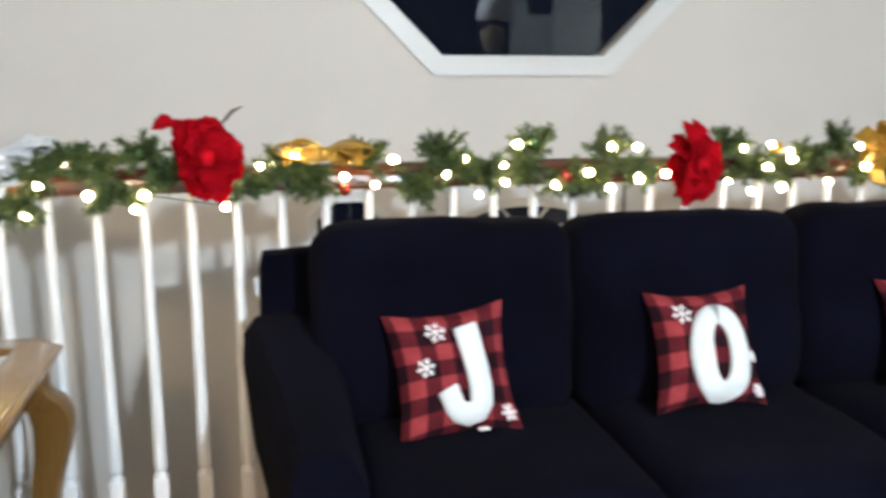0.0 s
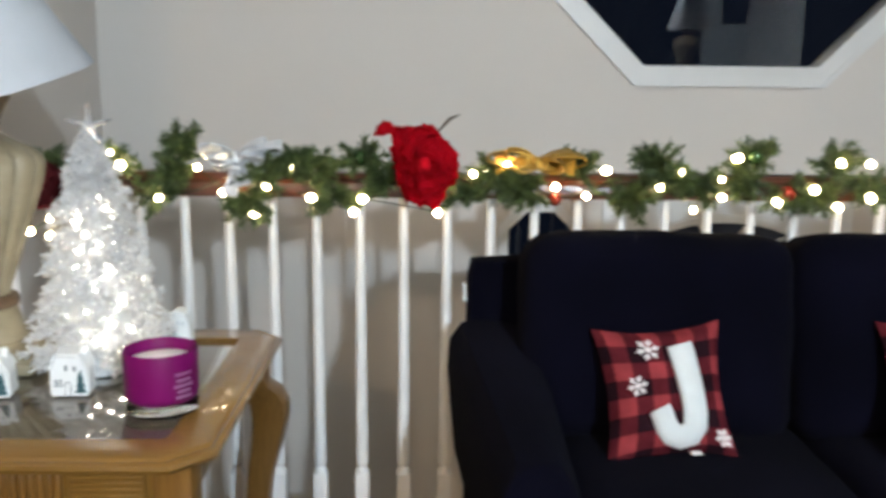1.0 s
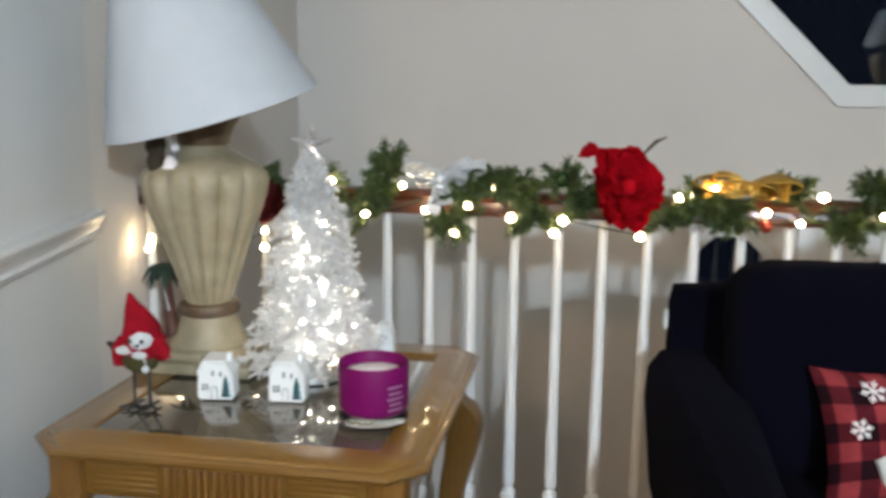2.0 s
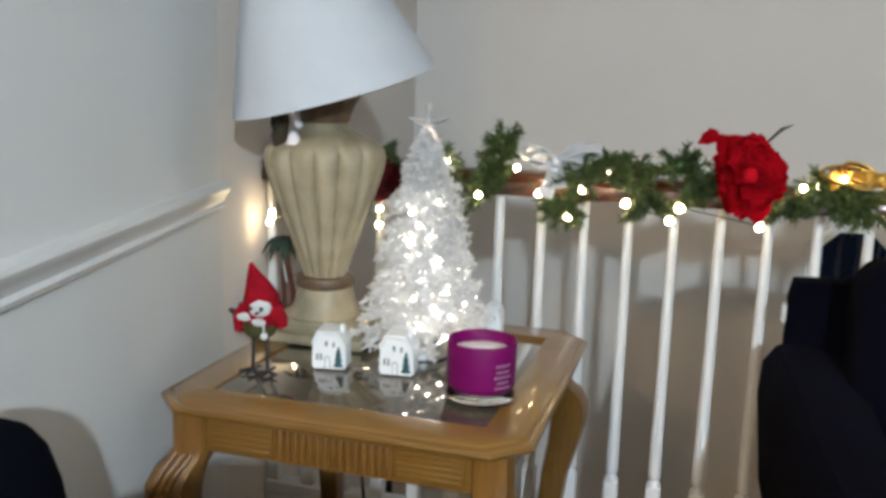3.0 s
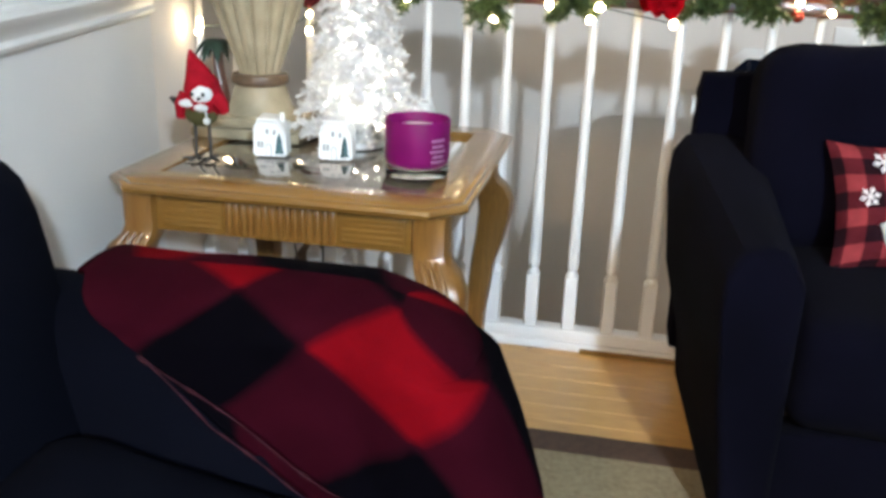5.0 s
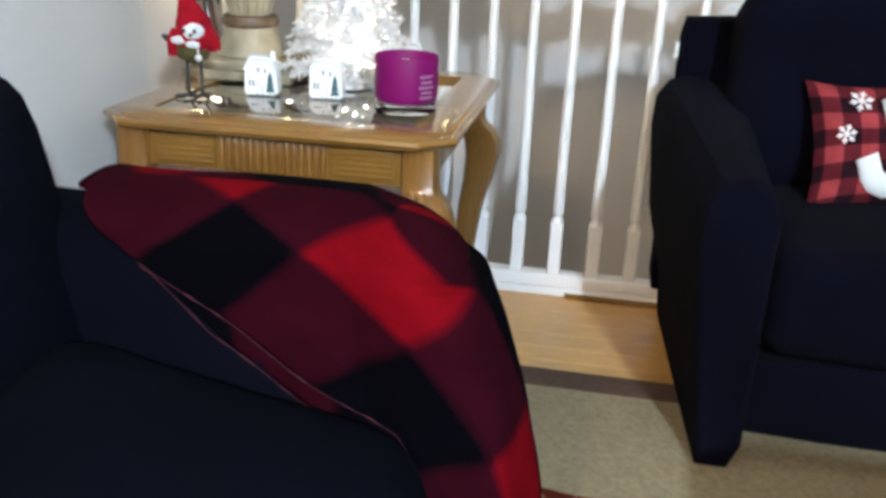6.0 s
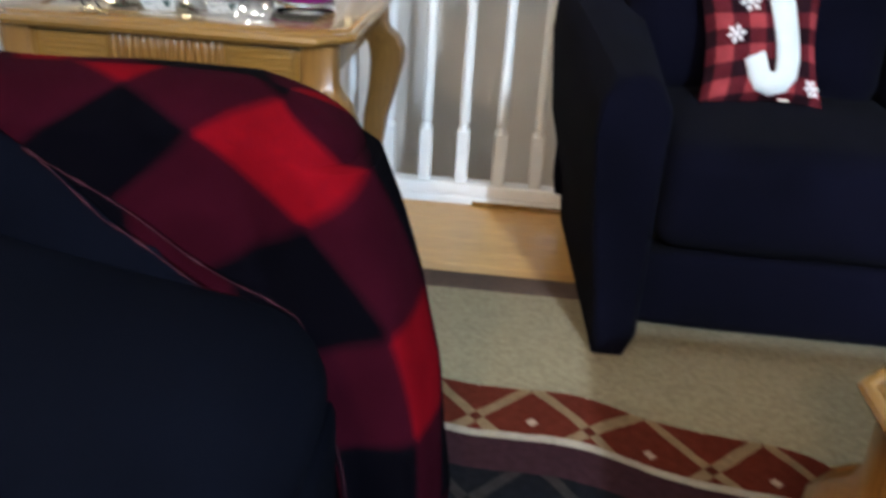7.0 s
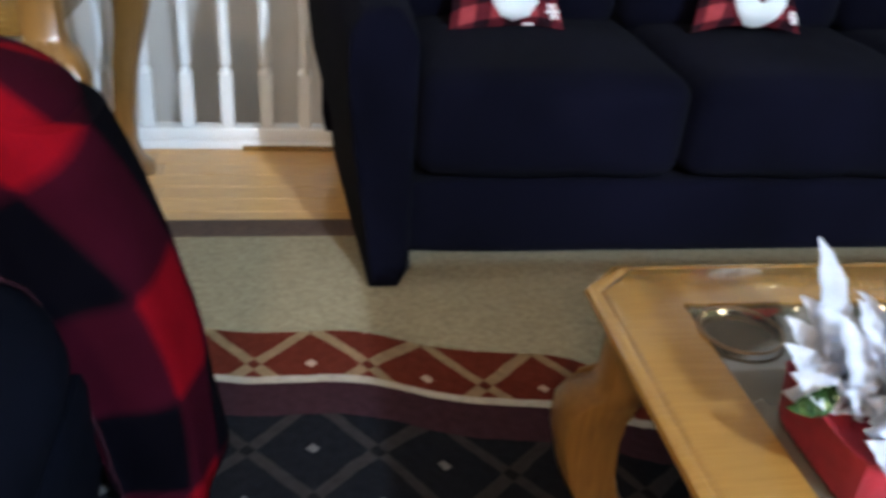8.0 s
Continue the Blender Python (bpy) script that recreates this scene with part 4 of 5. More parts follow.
part("bell", bm, M_wax, tas, "cream bell with a curled ribbon")


def spike_tree(h, r, rnd, n):
    """Branches of flat white needles in tiers, thinning to the top."""
    verts, faces = [], []
    for k in range(n):
        f = (k + 0.5) / n
        z = h * (0.05 + 0.95 * f)
        rr = r * (1 - f) ** 0.62 * rnd.uniform(0.72, 1.10) + 0.008
        a = k * 2.39996 + rnd.uniform(-0.2, 0.2)
        d = Vector((math.cos(a), math.sin(a), rnd.uniform(-0.25, 0.15)))
        m = 7 + int(rr * 130)
        for q in range(m):
            t = (q + 0.5) / m
            p = Vector((0, 0, z)) + d * rr * t + Vector((0, 0, 0.014 * math.sin(t * 3)))
            for s in range(4):
                w = Vector((rnd.uniform(-1, 1), rnd.uniform(-1, 1), rnd.uniform(-0.6, 0.9))).normalized()
                w = (w + d.normalized() * 0.8).normalized()
                ln = rnd.uniform(0.012, 0.022) * (0.6 + 0.4 * (1 - f))
                sd = w.cross(Vector((rnd.uniform(-1, 1), rnd.uniform(-1, 1), rnd.uniform(-1, 1)))).normalized() * 0.0030
                i = len(verts)
                verts += [p - sd, p + sd, p + w * ln + sd * 0.5, p + w * ln - sd * 0.5]
                faces.append((i, i + 1, i + 2, i + 3))
    me = bpy.data.meshes.new("needles")
    me.from_pydata([tuple(v) for v in verts], [], faces)
    return me


rt = random.Random(11)
tree = thing("tabletop_tree", "small white tinsel christmas tree with lit bulbs", "christmas tree", (-0.718, 1.735, T))
me = spike_tree(0.44, 0.128, rt, 330)
me.materials.append(M_white_tree)
nd = new("needles", me)
nd.parent = tree
tagged(nd, "white tinsel needles", kind="stuff")
part("trunk", lathe(B(), [(0.012, 0.0), (0.012, 0.04), (0.078, 0.06), (0.050, 0.2), (0.006, 0.42)], 20, rfun=lambda a, z: 1 + 0.12 * math.sin(9 * a + z * 60)), M_white_tree, tree, "dense white inner foliage")
part("stand", lathe(B(), [(0.055, 0.0), (0.055, 0.012), (0.040, 0.030), (0.012, 0.036)], 24), M_house, tree)
bm = B()
for k in range(5):
    for ax in (0, 1):
        a = k * 2 * math.pi / 5 + math.pi / 2
        c = Vector((math.cos(a), 0.25 * (1 if ax else -1), math.sin(a))) * 0.042
        tube(bm, [(0, 0, 0.466), Vector((0, 0, 0.466)) + c], [0.009, 0.001], 6)
part("star", bm, M_silver, tree, "silver tinsel star")
bulb = B()
bmesh.ops.create_icosphere(bulb, subdivisions=2, radius=0.0032)
tb = part("bulb", bulb, M_tbulb, tree, "lit white bulb")
for k in range(72):
    f = (k + 0.5) / 72
    o = tb if k == 0 else new("bulb", tb.data)
    o.parent = tree
    a = k * 2.39996 + 0.7
    rr = (0.120 * (1 - f * 0.86) ** 0.9 + 0.006) * rt.uniform(0.35, 0.84)
    o.location = (rr * math.cos(a), rr * math.sin(a), 0.045 + 0.30 * f)

# candle
cd = thing("candle", "magenta glass jar candle with white wax", "candle", (-0.541, 1.524, T))
cd.scale = (1.06, 1.06, 1.06)
part("jar", lathe(B(), [(0.050, 0.021), (0.0555, 0.026), (0.0575, 0.034), (0.058, 0.100), (0.0565, 0.1035), (0.0545, 0.100), (0.053, 0.078), (0.0, 0.077)], 48), M_purple, cd, "magenta glass jar")
part("glass_base", lathe(B(), [(0.050, 0.0), (0.0565, 0.003), (0.058, 0.010), (0.058, 0.020), (0.049, 0.0205), (0.0, 0.0205)], 48), M_clear, cd, "thick clear glass base")
bm = lathe(B(), [(0.0515, 0.078), (0.0515, 0.083), (0.046, 0.087), (0.034, 0.0885), (0.020, 0.092), (0.008, 0.0935), (0.0005, 0.0935)], 40, rfun=lambda a, z: 0.97 + 0.03 * math.sin(3 * a + 200 * z))
part("wax", bm, M_wax, cd, "lumpy white wax")
for k, (w, z) in enumerate(((0.030, 0.072), (0.026, 0.062), (0.034, 0.053), (0.024, 0.044), (0.030, 0.035))):
    a0 = radians(-38)
    bm = sheet(B(), lambda u, v: Vector((0.0586 * math.cos(a0 + (u - 0.5) * w / 0.058), 0.0586 * math.sin(a0 + (u - 0.5) * w / 0.058), z + 0.005 * (v - 0.5))), 8, 1)
    bmesh.ops.solidify(bm, geom=bm.faces[:], thickness=-0.0006)
    part("label_line", bm, M_label, cd)


def little_house(at, w, d, h, turn, side_tree, label):
    e = thing("ceramic_house", label, "ornament", at, group="ceramic houses")
    e.rotation_euler[2] = turn
    bm = B()
    pts = [(-w / 2, 0), (w / 2, 0), (w * 0.47, h * 0.62), (w * 0.26, h * 0.86), (-w * 0.30, h * 0.90), (-w * 0.47, h * 0.62)]
    extrude_poly(bm, pts, -d / 2, d / 2)
    bmesh.ops.bevel(bm, geom=bm.edges[:], offset=0.004, segments=2, affect="EDGES")
    part("body", bm, M_house, e)
    part("roof", extrude_poly(B(), [(w * 0.50, h * 0.60), (w * 0.27, h * 0.90), (-w * 0.31, h * 0.94), (-w * 0.50, h * 0.60), (-w * 0.44, h * 0.60), (-w * 0.27, h * 0.87), (w * 0.24, h * 0.84), (w * 0.44, h * 0.60)], -d / 2 - 0.002, d / 2 + 0.002), M_house, e, "snowy white roof")
    part("chimney", box(B(), (w * 0.33, 0, h * 0.92), (w * 0.14, w * 0.14, h * 0.22), 0.002), M_house, e)
    for x, z, ww, hh in ((-0.32, 0.30, 0.07, 0.16), (-0.21, 0.30, 0.07, 0.16), (-0.05, 0.62, 0.08, 0.12), (0.16, 0.60, 0.07, 0.12)):
        part("window", box(B(), (x * w, -d / 2 - 0.0005, z * h), (ww * w, 0.003, hh * h), 0.0008), M_grey, e, "grey outlined window")
    if side_tree:
        arch = [(-0.02 * w + 0.075 * w * math.cos(a), 0.26 * h + 0.075 * w * math.sin(a)) for a in [math.pi * i / 8 for i in range(9)]]
        pts = [(arch[0][0], 0.03 * h)] + arch + [(arch[-1][0], 0.03 * h)]
        part("door", tube(B(), [(x, -d / 2 - 0.001, z) for x, z in pts], 0.0011, 6), M_grey, e, "grey outlined arched door")
        part("snow_cap", soft_box(B(), (-w * 0.02, -d / 2 - 0.001, h * 0.90), (w * 0.62, 0.010, h * 0.07), 0.003, (0, 0, 0), 6, None, 0.002, w * 90), M_house, e)
        bm = B()
        for k in range(3):
            lathe(bm, [(w * (0.15 - 0.03 * k), h * (0.10 + 0.13 * k)), (0.001, h * (0.32 + 0.13 * k))], 10, (w * 0.31, -d / 2 - 0.004, 0), None)
        bm.transform(Matrix.Translation((0, -d / 2 - 0.004, 0)) @ Matrix.Diagonal((1, 0.35, 1, 1)) @ Matrix.Translation((0, d / 2 + 0.004, 0)))
        part("fir_tree", bm, M_teal, e, "dark teal glazed fir")
    return e


little_house((-0.858, 1.588, T), 0.068, 0.05, 0.084, 0.15, True, "white ceramic house tealight holder with a teal fir")
little_house((-0.724, 1.602, T), 0.068, 0.05, 0.086, 0.1, True, "white ceramic house with snowy roof and teal fir")
little_house((-0.612, 1.905, T), 0.042, 0.04, 0.078, 0.0, False, "small white ceramic house behind the candle")

# hooded bird figurine: one mesh, several materials
bm = B()


def blob(bm, c, r, mi, n=2):
    q = bmesh.ops.create_icosphere(bm, subdivisions=n, radius=1, matrix=Matrix.Translation(c) @ Matrix.Diagonal((*r, 1)))
    for v in q["verts"]:
        for f in v.link_faces:
            f.material_index = mi


def paint_new(bm, before, mi):
    for f in bm.faces[before:]:
        f.material_index = mi


blob(bm, (0, 0, 0.090), (0.034, 0.028, 0.026), 1)
blob(bm, (0.010, -0.015, 0.128), (0.0215, 0.020, 0.020), 2)
for sx in (-1, 1):
    blob(bm, (0.010 + sx * 0.011, -0.033, 0.131), (0.0045, 0.003, 0.005), 3, 1)
blob(bm, (0.014, -0.036, 0.124), (0.0035, 0.009, 0.0035), 3, 1)
bm.faces.ensure_lookup_table()
k0 = len(bm.faces)
tube(bm, [(0.002, 0.010, 0.090), (0.002, 0.008, 0.118), (0.0, 0.006, 0.142), (-0.006, 0.004, 0.166), (-0.014, 0.003, 0.190), (-0.018, 0.003, 0.207)], [0.034, 0.040, 0.034, 0.023, 0.011, 0.003], 16)
tube(bm, [(-0.026, 0.0, 0.125), (-0.034, -0.008, 0.105), (-0.038, -0.008, 0.080)], [0.016, 0.015, 0.010], 8)
tube(bm, [(0.032, 0.0, 0.122), (0.046, -0.006, 0.106), (0.052, -0.006, 0.094)], [0.015, 0.014, 0.008], 8)
bm.faces.ensure_lookup_table()
paint_new(bm, k0, 0)
k0 = len(bm.faces)
tube(bm, [(-0.040, 0.004, 0.100), (-0.056, 0.006, 0.110), (-0.066, 0.006, 0.114)], [0.008, 0.007, 0.003], 8)
for sx in (-1, 1):
    tube(bm, [(sx * 0.014, 0, 0.070), (sx * 0.015, 0, 0.003)], 0.0032, 6)
    for a in (-1.0, 0.0, 1.0, 3.1):
        tube(bm, [(sx * 0.015, 0, 0.004), (sx * 0.015 + 0.027 * math.sin(a), -0.027 * math.cos(a), 0.0032)], 0.0030, 5)
bm.faces.ensure_lookup_table()
paint_new(bm, k0, 3)
blob(bm, (-0.016, -0.026, 0.112), (0.018, 0.011, 0.009), 2, 1)
blob(bm, (0.014, -0.030, 0.106), (0.016, 0.010, 0.008), 2, 1)
k0 = len(bm.faces)
tube(bm, [(0.022, -0.030, 0.108), (0.026, -0.033, 0.090)], 0.0016, 5)
bm.faces.ensure_lookup_table()
paint_new(bm, k0, 2)
blob(bm, (0.026, -0.033, 0.082), (0.0075, 0.0075, 0.0075), 2, 1)
bird = single("bird_figurine", bm, [M_hood, M_olive, M_white_felt, M_blackwire], "white-faced felt bird ornament in a red hood on black wire legs", "ornament")
bird.location = (-0.966, 1.502, T)
bird.scale = (1.02, 1.02, 1.02)

# the palm figure behind the lamp
gn = thing("palm_figurine", "dark wooden palm figurine with drooping green leaves", "ornament", (-1.100, 1.87, T))
part("trunk", tube(B(), [(0.012, 0, 0.0), (0.008, 0, 0.06), (0.0, 0, 0.12), (-0.004, 0, 0.185)], [0.024, 0.017, 0.013, 0.011], 12), M_rail, gn, "dark reddish-brown trunk")
part("cord", tube(B(), [(-0.002, -0.014, 0.185), (0.004, -0.022, 0.14), (0.016, -0.026, 0.09)], 0.0016, 6), M_white_felt, gn, "thin white cord")
for k in range(9):
    a = 2 * math.pi * k / 9 + 0.3
    ln = 0.050 + 0.010 * math.sin(k * 2.1)
    d, sd = Vector((math.cos(a), math.sin(a), 0)), Vector((-math.sin(a), math.cos(a), 0))
    pts = [Vector((-0.004, 0, 0.185)) + d * ln * t + Vector((0, 0, 0.030 * t - 0.075 * t * t)) for t in [i / 6 for i in range(7)]]
    part("leaf", tube(B(), pts, [0.004, 0.010, 0.013, 0.013, 0.011, 0.007, 0.001], 6, flat=0.25), M_palm, gn, "drooping dark green leaf")


# ---- garland, lights and bows on the handrail ----
rg = random.Random(23)
garland = thing("garland", "green pine garland wound along the handrail", "garland", (0, RAIL_Y, 0.94))


def pine(verts, faces, base, d, ln, rnd, width=0.0018):
    d = d.normalized()
    m = int(ln * 1250)
    for q in range(m):
        t = (q + 0.5) / m
        p = base + d * ln * t
        w = Vector((rnd.gauss(0, 1), rnd.gauss(0, 1), rnd.gauss(0, 1))).normalized()
        w = (w + d * 0.9).normalized()
        nl = rnd.uniform(0.016, 0.030) * (1 - 0.35 * t)
        sd = w.cross(Vector((rnd.gauss(0, 1), rnd.gauss(0, 1), rnd.gauss(0, 1)))).normalized() * width
        i = len(verts)
        verts += [p - sd, p + sd, p + w * nl + sd * 0.4, p + w * nl - sd * 0.4]
        faces.append((i, i + 1, i + 2, i + 3))


# tufts along the rail: place and height over its middle
TUFTS = [(-1.10, 0.0), (-1.02, -0.03), (-0.95, 0.03), (-0.81, 0.035), (-0.71, -0.025), (-0.65, 0.075), (-0.67, 0.02), (-0.50, -0.04), (-0.46, 0.02), (-0.40, 0.04), (-0.35, 0.04),
         (-0.31, -0.025), (-0.245, 0.055), (-0.195, 0.01), (-0.02, -0.02), (0.06, 0.02), (0.13, -0.01), (0.26, 0.035), (0.37, -0.03), (0.43, 0.05), (0.46, 0.01), (0.53, 0.0),
         (0.65, 0.06), (0.63, 0.01), (0.74, -0.02), (0.81, -0.02), (0.845, 0.055), (0.93, 0.0), (1.17, 0.05), (1.24, 0.0), (1.32, -0.01), (1.40, 0.02), (1.49, 0.055), (1.58, -0.01)]
TUFTS += [(1.66 + 0.09 * i, 0.03 * math.sin(i * 2.3)) for i in range(10)]
for g0, g1 in ((-1.5, -0.2), (-0.2, 0.7), (0.7, 1.5), (1.5, 3.0)):
    verts, faces = [], []
    for s, lift in TUFTS:
        if not g0 <= s < g1:
            continue
        c = Vector((s, -0.035 - rg.uniform(0, 0.02), lift))
        for k in range(rg.randint(21, 27)):
            d = Vector((rg.choice((-1, 1)) * rg.uniform(0.1, 1.1), rg.uniform(-0.8, 0.15), rg.uniform(-0.8, 1.0) + 6 * lift))
            pine(verts, faces, c, d, rg.uniform(0.034, 0.070), rg)
    me = bpy.data.meshes.new("spray")
    me.from_pydata([tuple(v) for v in verts], [], faces)
    me.materials.append(M_needle)
    ob = new("spray", me)
    ob.parent = garland
    tagged(ob, "green pine needles", kind="stuff")
bm = tube(B(), [(-1.15 + 0.02 * i, -0.036 + 0.012 * math.sin(i * 0.9), 0.018 * math.sin((-1.15 + 0.02 * i) * 21) - 0.006) for i in range(188)], 0.004, 5)
part("stem", bm, M_needle_d, garland)
for s, z, r, mm, lab in ((-0.245, 0.062, 0.019, M_orn_g, "shiny green bauble"), (0.655, 0.072, 0.018, M_orn_g, "shiny green bauble"), (0.735, -0.012, 0.020, M_orn_r, "copper red bauble"),
                         (0.47, 0.04, 0.016, M_orn_g, "shiny green bauble"), (1.30, 0.05, 0.018, M_gold, "gold bauble"), (0.20, -0.03, 0.015, M_orn_r, "copper red bauble")):
    b = bmesh.new()
    bmesh.ops.create_uvsphere(b, u_segments=20, v_segments=12, radius=r, matrix=Matrix.Translation((s, -0.06, z)))
    part("bauble", b, mm, garland, lab)

lights = thing("light_string", "string of lit warm-white bulbs in the garland", "string lights", (0, RAIL_Y, 0.94))
cable = []
bulb = B()
lathe(bulb, [(0.001, -0.009), (0.0062, -0.006), (0.0082, 0.001), (0.0062, 0.007), (0.001, 0.010)], 12)
gb = None
BULBS = [(-1.26, -0.14), (-1.25, -0.11), (-1.25, -0.125), (-1.00, -0.11), (-0.95, -0.08), (-0.95, -0.12), (-0.81, 0.07), (-0.79, 0.04), (-0.70, -0.03), (-0.61, 0.04), (-0.56, -0.02),
         (-0.51, 0.01), (-0.49, -0.07), (-0.46, -0.005), (-0.40, 0.04), (-0.36, -0.03), (-0.26, -0.06), (-0.24, -0.03), (-0.07, -0.06), (-0.05, 0.01), (0.01, 0.03), (0.04, 0.035),
         (0.09, 0.05), (0.20, 0.0), (0.27, -0.02), (0.31, 0.04), (0.44, 0.0), (0.48, 0.04), (0.52, -0.05), (0.58, 0.02), (0.58, -0.02), (0.61, 0.07), (0.71, -0.03), (0.79, 0.0)]
BULBS += [(0.85, 0.06), (0.85, -0.04), (0.91, 0.06), (0.93, -0.02), (1.00, -0.01), (1.16, -0.03), (1.21, 0.05), (1.24, -0.06), (1.28, 0.06), (1.28, 0.0), (1.32, -0.05),
          (1.34, 0.04), (1.35, 0.02), (1.46, -0.04), (1.54, 0.05), (1.55, 0.0), (1.59, -0.04)]
BULBS += [(1.65 + 0.055 * i, 0.045 * math.sin(i * 2.6)) for i in range(15)]
for x, z in BULBS:
    y = -0.055 - rg.uniform(0.0, 0.03)
    if gb is None:
        gb = part("bulb", bulb, M_bulb, lights, "lit warm-white bulb")
        ob = gb
    else:
        ob = new("bulb", gb.data)
        ob.parent = lights
    ob.location = (x, y, z)
    ob.rotation_euler = (rg.uniform(0, 3), rg.uniform(0, 3), 0)
    ob.scale = [rg.uniform(0.8, 1.25)] * 3
    cable.append((x, y + 0.012, z))
part("cable", tube(B(), cable, 0.0016, 5), M_wire, lights, "thin green cable")


def ribbon(bm, pts, width, side, th=0.0016):
    """A strip of cloth through pts, its width laid along side (one vector, or one each)."""
    pts = [Vector(p) for p in pts]
    n = len(pts)
    rows = []
    for i, p in enumerate(pts):
        s = Vector(side[i] if isinstance(side, list) else side).normalized()
        w = width[i] if isinstance(width, list) else width
        d = (pts[min(i + 1, n - 1)] - pts[max(i - 1, 0)]).normalized()
        nn = s.cross(d).normalized() * th
        c = [p - s * w + nn, p + s * 0.0 + nn * (1 + 2.5 * math.sin(i * 1.7)), p + s * w + nn, p + s * w - nn, p - nn, p - s * w - nn]
        rows.append([bm.verts.new(v) for v in c])
    for a, b in zip(rows, rows[1:]):
        for k in range(6):
            bm.faces.new((a[k], a[(k + 1) % 6], b[(k + 1) % 6], b[k]))
    bm.faces.new(rows[0][::-1]); bm.faces.new(rows[-1])
    bmesh.ops.recalc_face_normals(bm, faces=bm.faces[:])
    return bm


def bow(at, material, label, loops, tails, w, flat=(1, 0), name="bow"):
    """loops: (length, angle in the picture plane, reach forward); tails: (length, angle)."""
    e = thing(name, label, "bow", at)
    r = random.Random(int(at[0] * 100))
    for ln, ang, fwd in loops:
        a = radians(ang)
        d, s = Vector((math.cos(a), 0, math.sin(a))), Vector((-math.sin(a), 0, math.cos(a)))
        pts, sides, ws = [], [], []
        for i in range(29):
            t = 2 * math.pi * i / 28
            k = (1 - math.cos(t)) / 2
            pts.append(d * ln * k + Vector((0, -1, 0)) * (fwd * math.sin(t) * 0.8 + 0.015) + s * (0.010 * math.sin(t) * (1 - flat[0]) * 2 + r.uniform(-0.001, 0.001)))
            sides.append(s * flat[0] + Vector((0, flat[1] + 0.25 * math.sin(t), 0)))
            ws.append(w * (0.45 + 0.65 * k))
        part("loop", ribbon(B(), pts, ws, sides), material, e)
    for ln, ang in tails:
        a = radians(ang)
        d, s = Vector((math.cos(a), 0, math.sin(a))), Vector((-math.sin(a), 0, math.cos(a)))
        pts = [d * ln * i / 8 + Vector((0, -0.012 - 0.012 * math.sin(i * 0.9), 0)) for i in range(9)]
        part("tail", ribbon(B(), pts, [w * (0.5 + 0.5 * i / 8) for i in range(9)], s), material, e)
    b = soft_box(B(), (0, -0.022, 0), (0.030, 0.026, 0.032), 0.012, (0, 0.004, 0), 6)
    part("knot", b, material, e)
    return e


BY = RAIL_Y - 0.075
def flower(at, rim, label, seed, cloth=None):
    """A floppy cloth flower; rim gives how far it reaches at each angle, in degrees and metres."""
    e = thing("fabric_flower", label, "flower", at)
    r = random.Random(seed)
    rim = sorted(rim)
    rim = [(rim[-1][0] - 360, rim[-1][1])] + rim + [(rim[0][0] + 360, rim[0][1])]

    def reach(a):
        a = math.degrees(a) % 360
        for (a0, r0), (a1, r1) in zip(rim, rim[1:]):
            if a0 <= a <= a1:
                return r0 + (r1 - r0) * (a - a0) / (a1 - a0)
    for ring, (n, k, fwd, wide) in enumerate(((19, 0.98, 0.010, 0.031), (16, 0.86, 0.030, 0.034), (12, 0.66, 0.046, 0.030), (8, 0.42, 0.058, 0.024))):
        for q in range(n):
            a = 2 * math.pi * (q + 0.5 * ring) / n + r.uniform(-0.12, 0.12)
            ln = k * reach(a) * r.uniform(0.90, 1.06)
            b = Vector((0.012 * math.cos(a), -fwd * 0.6, 0.012 * math.sin(a)))
            t = Vector((ln * math.cos(a), -fwd + r.uniform(-0.015, 0.01), ln * math.sin(a)))
            part("petal", glitter_leaf(b, t, wide, r.uniform(-0.020, 0.024), 0.10), cloth or M_red, e)
    part("heart", soft_box(B(), (0, -0.055, 0), (0.030, 0.022, 0.034), 0.010, (0, 0.004, 0), 6, None, 0.004, seed), cloth or M_red, e)
    return e


big = flower((-0.100, BY, 0.995), [(0, 0.088), (20, 0.082), (50, 0.078), (90, 0.090), (118, 0.104), (138, 0.128), (152, 0.088), (180, 0.074), (225, 0.082), (250, 0.112), (280, 0.114), (310, 0.086)],
             "large floppy red velvet flower on the garland", 4)
bm = tube(B(), [(0.030, -0.01, 0.070), (0.055, -0.014, 0.098), (0.078, -0.012, 0.108)], [0.003, 0.0045, 0.001], 6)
part("stalk", bm, M_needle_d, big, "thin dark stalk")
bm = glitter_leaf((-0.070, -0.03, 0.082), (-0.112, -0.05, 0.062), 0.016, 0.014, 0.1)
part("petal", bm, M_red, big)
flower((1.060, BY, 0.958), [(0, 0.074), (30, 0.080), (55, 0.086), (75, 0.080), (95, 0.110), (118, 0.126), (140, 0.095), (180, 0.070), (225, 0.088), (250, 0.120), (285, 0.116), (310, 0.088)],
       "red velvet flower in the brightly lit garland", 9)
bow((0.155, BY + 0.02, 0.995), M_gold, "gold mesh ribbon bow with flat loops", [(0.115, 175, 0.03), (0.11, 5, 0.03), (0.085, 14, 0.03), (0.08, 164, 0.03), (0.06, -8, 0.03), (0.06, 188, 0.03)], [(0.095, 183), (0.085, -4)], 0.022, (0.22, 1))
bow((1.60, BY, 0.985), M_gold, "gold mesh ribbon bow at the railing's far end", [(0.09, 150, 0.03), (0.09, 35, 0.04), (0.07, 85, 0.04), (0.07, -10, 0.03), (0.07, 190, 0.03)], [(0.09, -100)], 0.022, (0.6, 0.6))
